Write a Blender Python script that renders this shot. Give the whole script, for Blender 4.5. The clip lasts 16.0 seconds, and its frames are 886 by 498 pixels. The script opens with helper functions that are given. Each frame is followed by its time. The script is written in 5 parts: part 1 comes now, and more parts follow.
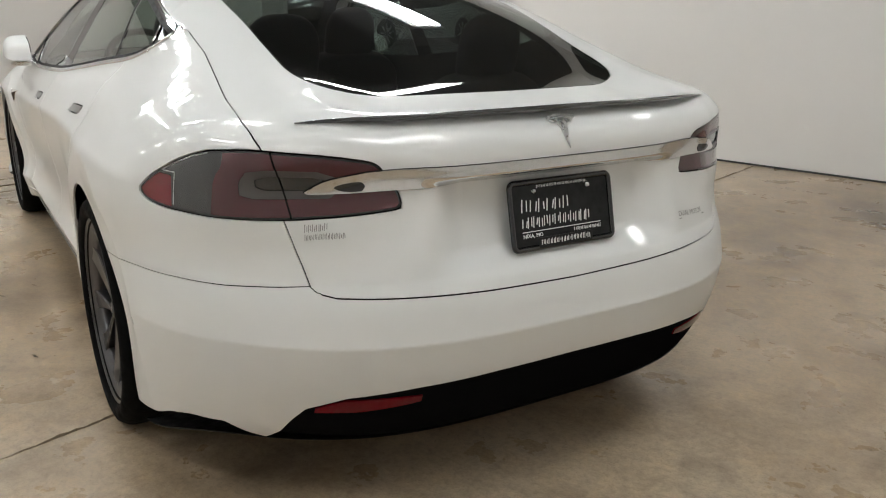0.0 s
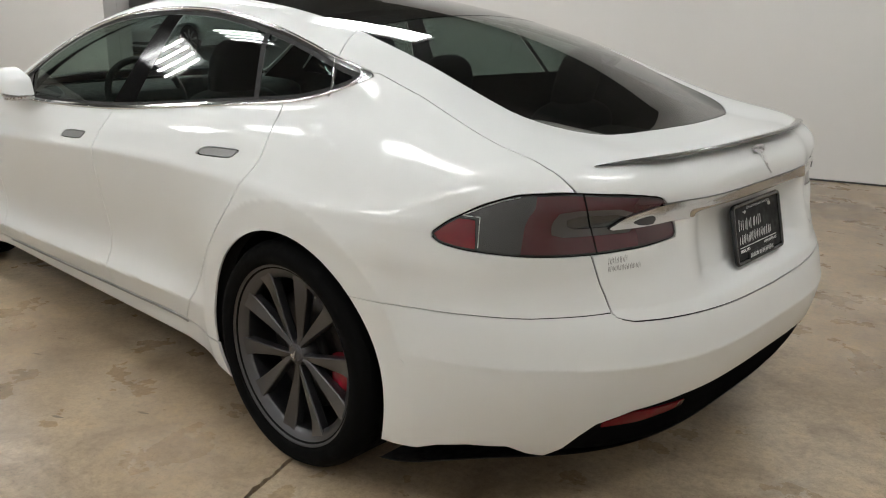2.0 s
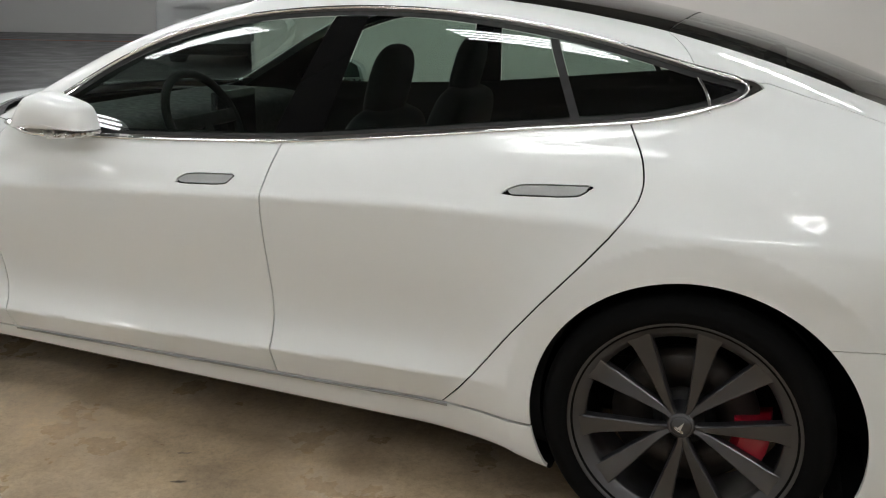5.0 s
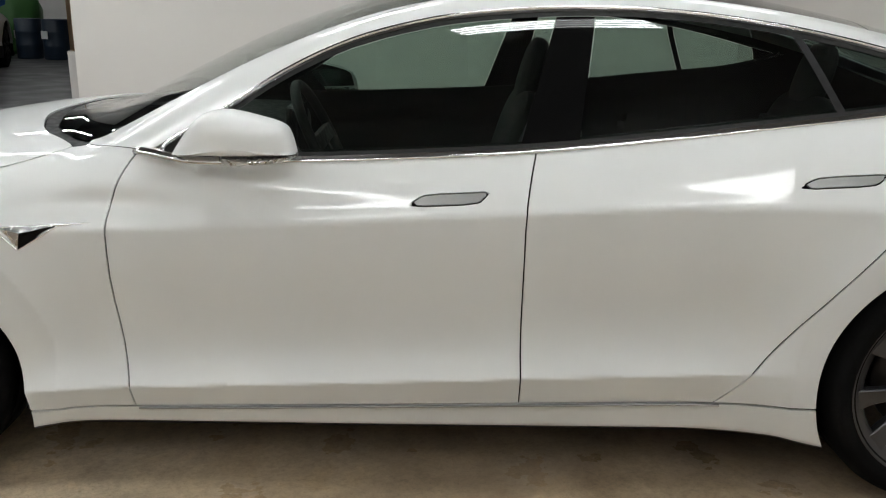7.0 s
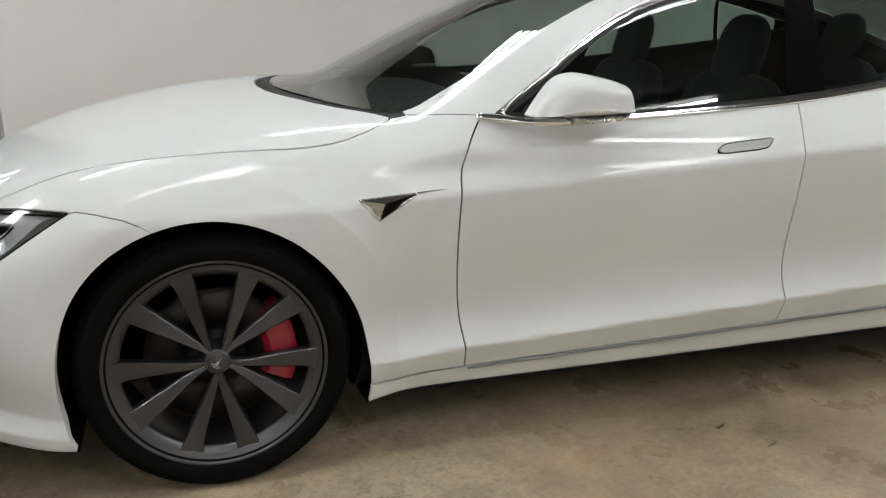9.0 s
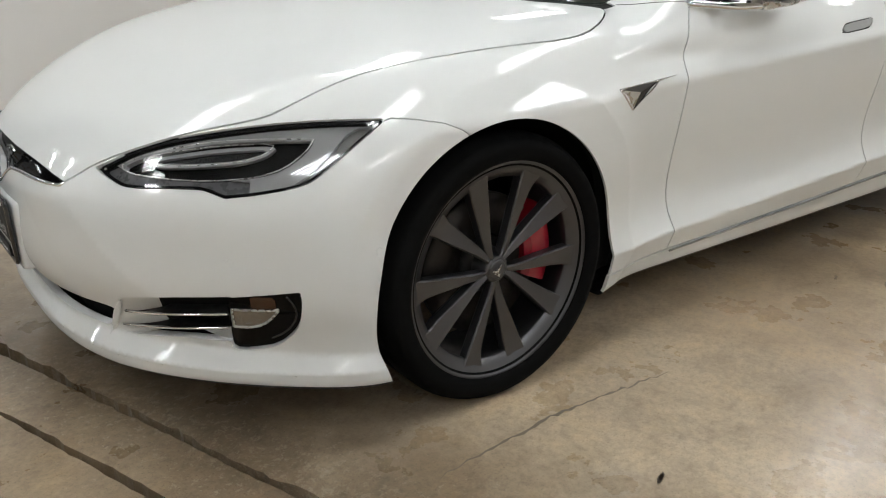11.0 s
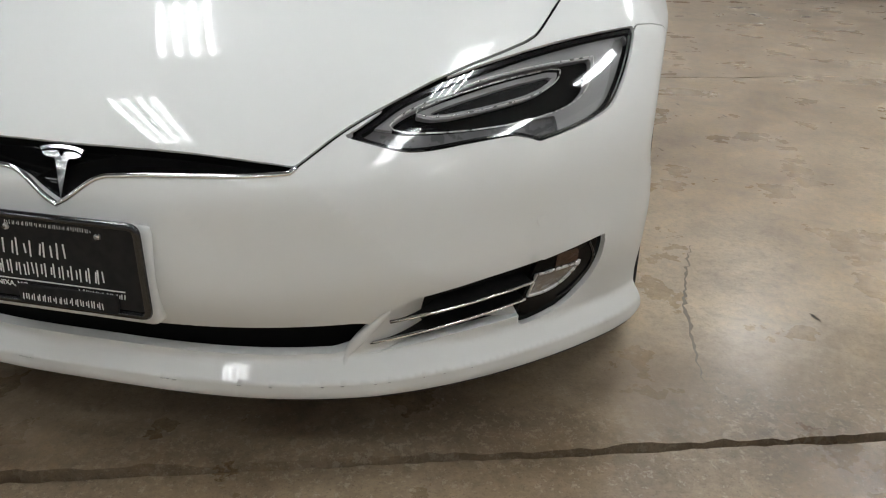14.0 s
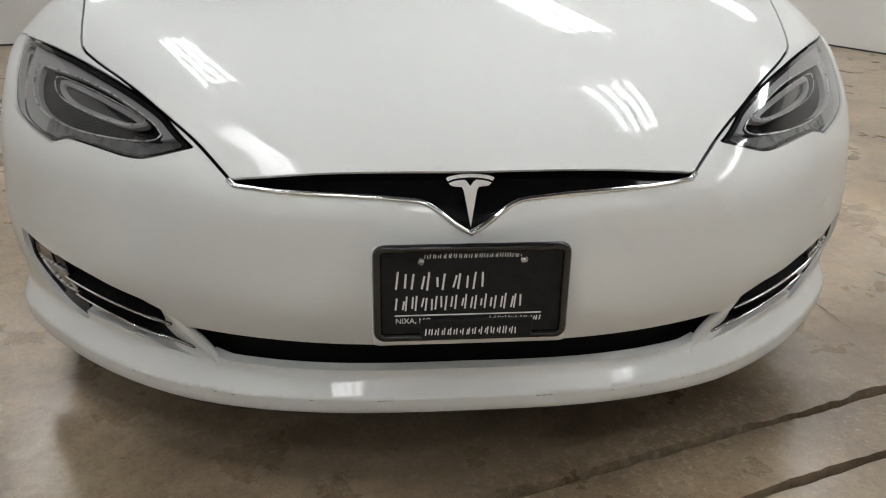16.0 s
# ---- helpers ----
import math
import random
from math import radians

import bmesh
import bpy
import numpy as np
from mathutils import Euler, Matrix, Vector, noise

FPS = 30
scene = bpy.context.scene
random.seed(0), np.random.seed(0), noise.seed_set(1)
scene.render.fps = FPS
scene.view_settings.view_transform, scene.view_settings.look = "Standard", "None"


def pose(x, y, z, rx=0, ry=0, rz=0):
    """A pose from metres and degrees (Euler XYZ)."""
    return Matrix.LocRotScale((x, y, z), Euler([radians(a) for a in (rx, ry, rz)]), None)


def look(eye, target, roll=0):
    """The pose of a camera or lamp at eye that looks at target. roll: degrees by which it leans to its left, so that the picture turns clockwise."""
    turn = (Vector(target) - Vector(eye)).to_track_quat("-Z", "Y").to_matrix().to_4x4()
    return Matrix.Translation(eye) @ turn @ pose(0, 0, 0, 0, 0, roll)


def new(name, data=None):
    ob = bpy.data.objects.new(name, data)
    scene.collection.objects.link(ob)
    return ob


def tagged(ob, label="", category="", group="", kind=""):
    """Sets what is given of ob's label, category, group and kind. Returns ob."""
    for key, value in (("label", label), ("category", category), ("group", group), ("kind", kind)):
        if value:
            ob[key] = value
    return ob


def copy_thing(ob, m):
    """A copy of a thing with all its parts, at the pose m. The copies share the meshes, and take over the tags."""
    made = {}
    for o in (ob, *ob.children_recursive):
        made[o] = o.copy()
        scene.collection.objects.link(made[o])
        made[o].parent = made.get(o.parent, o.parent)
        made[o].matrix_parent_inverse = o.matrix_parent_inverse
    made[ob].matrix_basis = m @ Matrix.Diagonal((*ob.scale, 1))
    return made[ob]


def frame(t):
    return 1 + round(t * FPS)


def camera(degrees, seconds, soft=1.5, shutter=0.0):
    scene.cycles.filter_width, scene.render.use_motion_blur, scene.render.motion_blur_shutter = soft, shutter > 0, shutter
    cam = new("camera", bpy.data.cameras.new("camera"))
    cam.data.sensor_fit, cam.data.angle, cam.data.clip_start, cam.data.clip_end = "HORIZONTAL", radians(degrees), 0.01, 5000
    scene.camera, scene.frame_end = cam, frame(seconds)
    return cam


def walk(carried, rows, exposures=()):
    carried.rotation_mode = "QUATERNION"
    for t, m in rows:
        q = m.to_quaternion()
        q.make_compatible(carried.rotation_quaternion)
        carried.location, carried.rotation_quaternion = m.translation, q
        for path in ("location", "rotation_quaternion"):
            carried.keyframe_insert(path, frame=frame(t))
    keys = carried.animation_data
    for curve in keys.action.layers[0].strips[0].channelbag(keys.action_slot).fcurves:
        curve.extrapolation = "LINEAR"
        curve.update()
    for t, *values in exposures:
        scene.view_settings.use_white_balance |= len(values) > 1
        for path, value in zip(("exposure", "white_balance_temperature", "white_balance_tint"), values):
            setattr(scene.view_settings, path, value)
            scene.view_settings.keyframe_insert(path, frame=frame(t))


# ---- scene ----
cam = camera(55.8, 16.0, soft=1.1)
PATH = [
    (0, (-2.573, 1.306, 1.297), (-0.938, 0.314, 0.712), 0.7),
    (0.5, (-2.399, 1.549, 1.284), (-0.865, 0.406, 0.701), 0.8),
    (1, (-2.256, 1.856, 1.319), (-0.814, 0.598, 0.737), 0.7),
    (1.5, (-2.083, 2.128, 1.373), (-0.723, 0.781, 0.793), 0.9),
    (2, (-1.912, 2.348, 1.406), (-0.616, 0.939, 0.828), 1.0),
    (2.5, (-1.744, 2.518, 1.416), (-0.496, 1.066, 0.836), 1.0),
    (3, (-1.49, 2.603, 1.425), (-0.295, 1.108, 0.846), 0.9),
    (3.5, (-1.193, 2.685, 1.422), (-0.068, 1.141, 0.831), 0.7),
    (4, (-0.883, 2.778, 1.401), (0.135, 1.16, 0.813), 0.7),
    (4.2, (-0.739, 2.796, 1.398), (0.223, 1.145, 0.808), 0.6),
    (6.3, (0.926, 3.051, 1.353), (1.134, 1.143, 0.791), 1.4),
    (6.5, (1.083, 3.053, 1.342), (1.221, 1.139, 0.781), 1.3),
    (7, (1.455, 3.04, 1.345), (1.423, 1.12, 0.786), 1.2),
    (7.5, (1.872, 3.059, 1.339), (1.677, 1.149, 0.777), 1.1),
    (8, (2.271, 3.041, 1.342), (1.933, 1.151, 0.781), 1.0),
    (8.5, (2.674, 3.041, 1.306), (2.197, 1.182, 0.741), 1.0),
    (9, (3.021, 3.002, 1.267), (2.432, 1.178, 0.697), 0.7),
    (9.5, (3.381, 2.902, 1.233), (2.656, 1.132, 0.647), 0.5),
    (10, (3.73, 2.795, 1.207), (2.868, 1.097, 0.597), 0.3),
    (10.2, (3.853, 2.739, 1.199), (2.946, 1.072, 0.567), 0.2),
    (12.3, (4.731, 1.648, 1.069), (3.216, 0.601, 0.288), 1.4),
    (12.5, (4.798, 1.553, 1.061), (3.236, 0.580, 0.278), 1.4),
    (13, (4.889, 1.314, 1.042), (3.226, 0.532, 0.252), 1.2),
    (13.5, (4.933, 1.102, 1.018), (3.195, 0.515, 0.221), 1.2),
    (14, (5.002, 0.900, 1.026), (3.217, 0.494, 0.220), 1.1),
    (14.5, (5.079, 0.666, 1.031), (3.264, 0.428, 0.225), 1.0),
    (15, (5.142, 0.391, 1.025), (3.306, 0.308, 0.236), 0.8),
    (15.5, (5.200, 0.103, 1.025), (3.353, 0.164, 0.261), 0.7),
    (16, (5.174, -0.167, 1.003), (3.318, 0.008, 0.278), 0.7),
]
walk(cam, [(t, look(eye, target, roll)) for t, eye, target, roll in PATH],
     [(0.0, 0.16, 6500, 10), (2.0, 0.12, 6500, 10), (4.0, 0.0, 6450, 10), (7.5, -0.07, 6400, 9), (10.0, 0.02, 6400, 9), (12.5, 0.15, 6350, 10), (14.5, -0.02, 6350, 10), (16.0, -0.02, 6450, 11)])


# ---- world, lights, exposure ----
THETA = radians(19.0)          # the room is turned against the car
ROOM = Matrix.Rotation(THETA, 4, "Z")
CEIL = 3.2

world = bpy.data.worlds.new("world")
scene.world = world
world.use_nodes = True
world.node_tree.nodes["Background"].inputs[0].default_value = (0.8, 0.85, 0.9, 1)
world.node_tree.nodes["Background"].inputs[1].default_value = 0.05
scene.view_settings.exposure = 0.0


# ---- materials ----
def material(name, base=(0.8, 0.8, 0.8), rough=0.5, metal=0.0, coat=0.0, spec=0.5):
    m = bpy.data.materials.new(name)
    m.use_nodes = True
    b = m.node_tree.nodes["Principled BSDF"]
    b.inputs["Base Color"].default_value = (*base, 1)
    b.inputs["Roughness"].default_value = rough
    b.inputs["Metallic"].default_value = metal
    b.inputs["Coat Weight"].default_value = coat
    b.inputs["Coat Roughness"].default_value = 0.03
    b.inputs["Specular IOR Level"].default_value = spec
    return m


def node(m, kind, **values):
    n = m.node_tree.nodes.new(kind)
    for key, value in values.items():
        n.inputs[key].default_value = value
    return n


def link(m, a, b):
    m.node_tree.links.new(a, b)


def noisy(m, scale, low, high, detail=4, coords="Object"):
    """A noise's value as a grey ramp between two levels."""
    tc = node(m, "ShaderNodeTexCoord")
    n = node(m, "ShaderNodeTexNoise", Scale=scale, Detail=detail)
    r = node(m, "ShaderNodeMapRange")
    r.inputs["To Min"].default_value, r.inputs["To Max"].default_value = low, high
    r.inputs["From Min"].default_value, r.inputs["From Max"].default_value = 0.3, 0.7
    link(m, tc.outputs[coords], n.inputs["Vector"])
    link(m, n.outputs["Fac"], r.inputs["Value"])
    return r.outputs["Result"]


def shader(m):
    return m.node_tree.nodes["Principled BSDF"]


def roughen(m, scale, low, high):
    link(m, noisy(m, scale, low, high), shader(m).inputs["Roughness"])
    return m


def bump(m, scale, strength, distance=0.001, detail=3):
    b = node(m, "ShaderNodeBump", Strength=strength, Distance=distance)
    link(m, noisy(m, scale, 0, 1, detail), b.inputs["Height"])
    link(m, b.outputs["Normal"], shader(m).inputs["Normal"])
    return m


PAINT = material("pearl_white_paint", (0.70, 0.708, 0.695), 0.45, coat=0.6, spec=0.3)
shader(PAINT).inputs["Coat Roughness"].default_value = 0.02
link(PAINT, noisy(PAINT, 5, 0.46, 0.54), shader(PAINT).inputs["Roughness"])
BLACK = material("gloss_black", (0.010, 0.010, 0.011), 0.10, coat=0.5)
MATT = roughen(material("matt_black_plastic", (0.009, 0.009, 0.009), 0.6, spec=0.3), 40, 0.5, 0.75)
LINER = material("dark_lining", (0.006, 0.006, 0.006), 0.9, spec=0.2)
DIFFUSER = roughen(material("black_diffuser", (0.006, 0.006, 0.0065), 0.15, spec=0.0), 50, 0.1, 0.2)
PILLAR = material("black_pillar_plastic", (0.004, 0.004, 0.004), 0.06, spec=0.12)
CLOTH = bump(material("black_upholstery", (0.009, 0.009, 0.010), 0.6, spec=0.2), 300, 0.2)
CHROME = roughen(material("chrome", (0.80, 0.80, 0.80), 0.08, metal=1.0), 60, 0.05, 0.14)
SATIN = roughen(material("satin_metal", (0.62, 0.62, 0.61), 0.3, metal=0.9), 90, 0.22, 0.36)
HANDLE = roughen(material("brushed_handle", (0.30, 0.30, 0.29), 0.4, metal=0.6), 150, 0.35, 0.5)
RUBBER = bump(roughen(material("tyre_rubber", (0.006, 0.006, 0.006), 0.7, spec=0.02), 30, 0.55, 0.8), 120, 0.25)
RIMGREY = roughen(material("rim_grey", (0.088, 0.087, 0.092), 0.26, metal=0.85, coat=0.25), 25, 0.28, 0.40)
shader(RIMGREY).inputs["Coat Roughness"].default_value = 0.2
STEEL = roughen(material("brake_steel", (0.035, 0.03, 0.027), 0.5, metal=0.7), 60, 0.35, 0.55)
CALIPER = material("caliper_red", (0.27, 0.004, 0.016), 0.3, coat=0.6)
RED = bump(material("reflector_red", (0.16, 0.003, 0.010), 0.2, coat=0.5), 500, 0.3)
DEEPRED = material("deep_red_reflector", (0.11, 0.003, 0.007), 0.12, spec=0.25)
DARKRED = material("smoked_red_lens", (0.060, 0.011, 0.016), 0.15, coat=0.8)
SMOKE = material("smoked_lens", (0.024, 0.025, 0.026), 0.15, coat=1.0)
GUIDE = material("frosted_light_guide", (0.27, 0.27, 0.275), 0.35, coat=0.2)
CLEARBAND = material("grey_lamp_shroud", (0.19, 0.19, 0.185), 0.3, coat=0.3)
LOWBAND = roughen(material("dark_lamp_shroud", (0.085, 0.085, 0.088), 0.3, coat=0.5), 60, 0.2, 0.4)
DIMGUIDE = material("dim_light_guide", (0.055, 0.050, 0.050), 0.3, coat=0.8)
DULLCHROME = bump(material("dull_reflector", (0.42, 0.41, 0.40), 0.22, metal=1.0), 90, 0.5, 0.002)
AMBER = material("amber_lens", (0.05, 0.016, 0.006), 0.2, coat=0.8)
CARBON = bump(material("carbon_fibre", (0.035, 0.035, 0.036), 0.25, coat=1.0), 400, 0.3)
WHITEINK = material("white_print", (0.75, 0.75, 0.74), 0.5)
GREYINK = material("grey_print", (0.16, 0.16, 0.155), 0.4, metal=0.3)
MIRRORGLASS = material("mirror_glass", (0.75, 0.77, 0.78), 0.01, metal=1.0)


def glass(name, tint, sheen=0.08):
    """A thin tinted pane: dimmed see-through with a mirror sheen."""
    m = bpy.data.materials.new(name)
    m.use_nodes = True
    t = m.node_tree
    t.nodes.remove(t.nodes["Principled BSDF"])
    clear = node(m, "ShaderNodeBsdfTransparent", Color=(*tint, 1))
    shine = node(m, "ShaderNodeBsdfGlossy", Roughness=0.005)
    shine.inputs["Color"].default_value = (1, 1, 1, 1)
    slant = node(m, "ShaderNodeLayerWeight", Blend=0.5)
    power = node(m, "ShaderNodeMath")
    power.operation = "POWER"
    power.inputs[1].default_value = 5.0
    link(m, slant.outputs["Facing"], power.inputs[0])
    amount = node(m, "ShaderNodeMapRange")
    amount.inputs["To Min"].default_value, amount.inputs["To Max"].default_value = sheen, 1.0
    link(m, power.outputs[0], amount.inputs["Value"])
    mix = node(m, "ShaderNodeMixShader")
    link(m, amount.outputs["Result"], mix.inputs[0])
    link(m, clear.outputs[0], mix.inputs[1])
    link(m, shine.outputs[0], mix.inputs[2])
    link(m, mix.outputs[0], t.nodes["Material Output"].inputs["Surface"])
    return m


GLASS_SIDE = glass("tinted_side_glass", (0.50, 0.60, 0.55), 0.075)
GLASS_REAR = glass("dark_tinted_glass", (0.26, 0.31, 0.29), 0.10)
GLASS_FRONT = glass("windscreen_glass", (0.62, 0.68, 0.65), 0.06)
GLASS_ROOF = glass("roof_glass", (0.03, 0.03, 0.03), 0.09)
LENS = glass("clear_lens", (0.88, 0.88, 0.88), 0.05)
WALLPAINT = roughen(material("wall_paint", (0.69, 0.675, 0.65), 0.8), 3, 0.7, 0.9)
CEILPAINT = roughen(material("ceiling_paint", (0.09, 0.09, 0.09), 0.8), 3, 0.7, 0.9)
HOUSING = material("grey_enamel", (0.33, 0.33, 0.32), 0.4)
WALLGREY = roughen(material("grey_wall_paint", (0.46, 0.452, 0.44), 0.8), 3, 0.7, 0.9)


def emitter(name, colour, strength):
    m = material(name, (0.8, 0.8, 0.8), 0.4)
    b = m.node_tree.nodes["Principled BSDF"]
    b.inputs["Emission Color"].default_value = (*colour, 1)
    b.inputs["Emission Strength"].default_value = strength
    return m


TUBE = emitter("lamp_tube", (0.98, 0.995, 0.99), 32)


# ---- small mesh helpers ----
def mesh_of(name, verts, faces, mat, smooth=True, normals=None):
    me = bpy.data.meshes.new(name)
    me.from_pydata([tuple(v) for v in verts], [], [tuple(int(i) for i in f) for f in faces])
    me.materials.append(mat)
    if smooth:
        me.polygons.foreach_set("use_smooth", [True] * len(me.polygons))
    if normals is not None:
        me.normals_split_custom_set_from_vertices([tuple(n) for n in normals])
    me.update()
    return me


def part(name, bm, mat, parent=None, label="", smooth=True):
    """Links a bmesh as one mesh object under a thing or part."""
    me = bpy.data.meshes.new(name)
    bm.normal_update()
    bm.to_mesh(me)
    bm.free()
    me.materials.append(mat)
    if smooth:
        me.polygons.foreach_set("use_smooth", [True] * len(me.polygons))
    ob = new(name, me)
    ob.parent = parent
    return tagged(ob, label)


def sharp(ob, degrees=35):
    me = ob.data
    bm = bmesh.new()
    bm.from_mesh(me)
    for e in bm.edges:
        e.smooth = not (len(e.link_faces) == 2 and e.calc_face_angle(0) > radians(degrees))
    bm.to_mesh(me)
    bm.free()
    return ob


def box(bm, lo, hi, bevel=0.0, m=None):
    size = [b - a for a, b in zip(lo, hi)]
    mid = [(a + b) / 2 for a, b in zip(lo, hi)]
    r = bmesh.ops.create_cube(bm, size=1, matrix=Matrix.Translation(mid) @ Matrix.Diagonal((*size, 1)))
    if bevel:
        edges = list({e for v in r["verts"] for e in v.link_edges})
        r = bmesh.ops.bevel(bm, geom=edges, offset=bevel, segments=2, affect="EDGES", profile=0.6)
    if m is not None:
        bmesh.ops.transform(bm, matrix=m, verts=r["verts"])
    return r["verts"]


def boxes(*items, bevel=0.0, m=None):
    bm = bmesh.new()
    for lo, hi in items:
        box(bm, lo, hi, bevel, m)
    return bm


# ---- room ----
U0, U1, V0, V1 = -3.25, 9.4, -4.63, 4.6      # rear, front, right-hand and left-hand walls
DOORWAY, JAMB = 2.80, 6.48                     # the opening in the right-hand wall


def structure(name, bm, mat, label, category):
    ob = part(name, bm, mat, None, label, smooth=False)
    ob.matrix_world = ROOM
    return tagged(ob, "", category, kind="structure")


def floor_material():
    m = material("worn_concrete", (0.25, 0.20, 0.15), 0.4, coat=0.2, spec=0.5)
    shader(m).inputs["Coat Roughness"].default_value = 0.22
    b = shader(m)
    tc = node(m, "ShaderNodeTexCoord")

    def noise_at(scale, detail, rough=0.55, distort=0.0):
        n = node(m, "ShaderNodeTexNoise", Scale=scale, Detail=detail, Roughness=rough, Distortion=distort)
        link(m, tc.outputs["Object"], n.inputs["Vector"])
        return n.outputs["Fac"]

    def ramp(value, *stops):
        r = node(m, "ShaderNodeValToRGB")
        e = r.color_ramp.elements
        while len(e) < len(stops):
            e.new(0.5)
        for k, (pos, c) in zip(e, stops):
            k.position, k.color = pos, (*c, 1)
        link(m, value, r.inputs["Fac"])
        return r.outputs["Color"]

    def mixed(kind, fac, a, c):
        x = m.node_tree.nodes.new("ShaderNodeMix")
        x.data_type, x.blend_type = "RGBA", kind
        for value, k in ((fac, 0), (a, 6), (c, 7)):
            if isinstance(value, (int, float)):
                x.inputs[k].default_value = value
            else:
                link(m, value, x.inputs[k])
        return x.outputs[2]

    def maths(op, a, c):
        x = node(m, "ShaderNodeMath")
        x.operation = op
        for value, k in ((a, 0), (c, 1)):
            if isinstance(value, (int, float)):
                x.inputs[k].default_value = value
            else:
                link(m, value, x.inputs[k])
        return x.outputs[0]

    broad = ramp(noise_at(0.55, 5, 0.6, 0.4), (0.30, (0.175, 0.131, 0.087)), (0.46, (0.38, 0.293, 0.196)), (0.60, (0.475, 0.388, 0.28)), (0.76, (0.46, 0.342, 0.21)))
    cloud = ramp(noise_at(2.6, 8, 0.65, 0.8), (0.30, (0.72, 0.69, 0.66)), (0.5, (1.03, 1.02, 1.01)), (0.74, (1.14, 1.12, 1.06)))
    blot = ramp(noise_at(6.5, 5, 0.6, 0.3), (0.36, (0.88, 0.87, 0.86)), (0.52, (1, 1, 1)), (0.70, (1.07, 1.04, 0.97)))
    grain = ramp(noise_at(60, 6, 0.7), (0.30, (0.80, 0.79, 0.78)), (0.52, (1.01, 1.01, 1.01)), (0.75, (1.14, 1.13, 1.12)))
    pits = ramp(noise_at(190, 4, 0.75), (0.32, (0.55, 0.52, 0.49)), (0.43, (1, 1, 1)), (0.62, (1.02, 1.02, 1.02)), (0.74, (1.26, 1.24, 1.2)))
    grain = mixed("MULTIPLY", 1.0, grain, pits)
    mottle = ramp(noise_at(24, 7, 0.75, 0.2), (0.34, (0.82, 0.81, 0.80)), (0.5, (1, 1, 1)), (0.68, (1.13, 1.11, 1.08)))
    colour = mixed("MULTIPLY", 1.0, mixed("MULTIPLY", 1.0, mixed("MULTIPLY", 1.0, mixed("MULTIPLY", 1.0, broad, cloud), mottle), blot), grain)
    # chipped pale aggregate along the joint in front of the car
    sep = node(m, "ShaderNodeSeparateXYZ")
    link(m, tc.outputs["Object"], sep.inputs[0])
    near = maths("SUBTRACT", 1.0, maths("MULTIPLY", maths("ABSOLUTE", maths("SUBTRACT", sep.outputs[0], 3.66), 0.0), 1.75))
    chips = maths("MULTIPLY", maths("GREATER_THAN", maths("ADD", noise_at(40, 5, 0.85), maths("MULTIPLY", near, 0.20)), 0.745), maths("GREATER_THAN", near, 0.0))
    colour = mixed("MIX", maths("MULTIPLY", chips, 0.75), colour, node_rgb(m, (0.58, 0.50, 0.38)))
    # dirt round the joint, darkened further for the shade under the nose
    dirt_shade = maths("MULTIPLY", maths("MAXIMUM", near, 0.0), maths("MULTIPLY", noise_at(3.2, 6, 0.65, 0.6), 1.35))
    colour = mixed("MULTIPLY", dirt_shade, colour, node_rgb(m, (0.24, 0.205, 0.17)))
    link(m, colour, b.inputs["Base Color"])
    rr = node(m, "ShaderNodeMapRange")
    rr.inputs["To Min"].default_value, rr.inputs["To Max"].default_value = 0.16, 0.44
    link(m, noise_at(3.5, 6, 0.6), rr.inputs["Value"])
    link(m, rr.outputs["Result"], b.inputs["Roughness"])
    bp = node(m, "ShaderNodeBump", Strength=0.2, Distance=0.003)
    link(m, maths("ADD", maths("MULTIPLY", noise_at(14, 8, 0.7), 1.0), maths("ADD", maths("MULTIPLY", chips, 0.8), maths("MULTIPLY", noise_at(120, 4, 0.7), maths("ADD", 0.15, maths("MULTIPLY", maths("MAXIMUM", near, 0.0), 0.9))))), bp.inputs["Height"])
    link(m, bp.outputs["Normal"], b.inputs["Normal"])
    return m


def node_rgb(m, c):
    n = m.node_tree.nodes.new("ShaderNodeRGB")
    n.outputs[0].default_value = (*c, 1)
    return n.outputs[0]


CONCRETE = floor_material()
ASPHALT = bump(roughen(material("dark_grey_floor", (0.115, 0.112, 0.115), 0.5), 2, 0.35, 0.6), 40, 0.3, 0.003)
GROOVE = material("dirt_in_joint", (0.012, 0.010, 0.008), 0.9)
BASE = material("dark_baseboard", (0.03, 0.03, 0.03), 0.6)

floor = structure("floor", boxes(((-6, -34, -0.20), (40, 9, -0.09))), GROOVE, "worn stained brown concrete floor with joints", "floor")


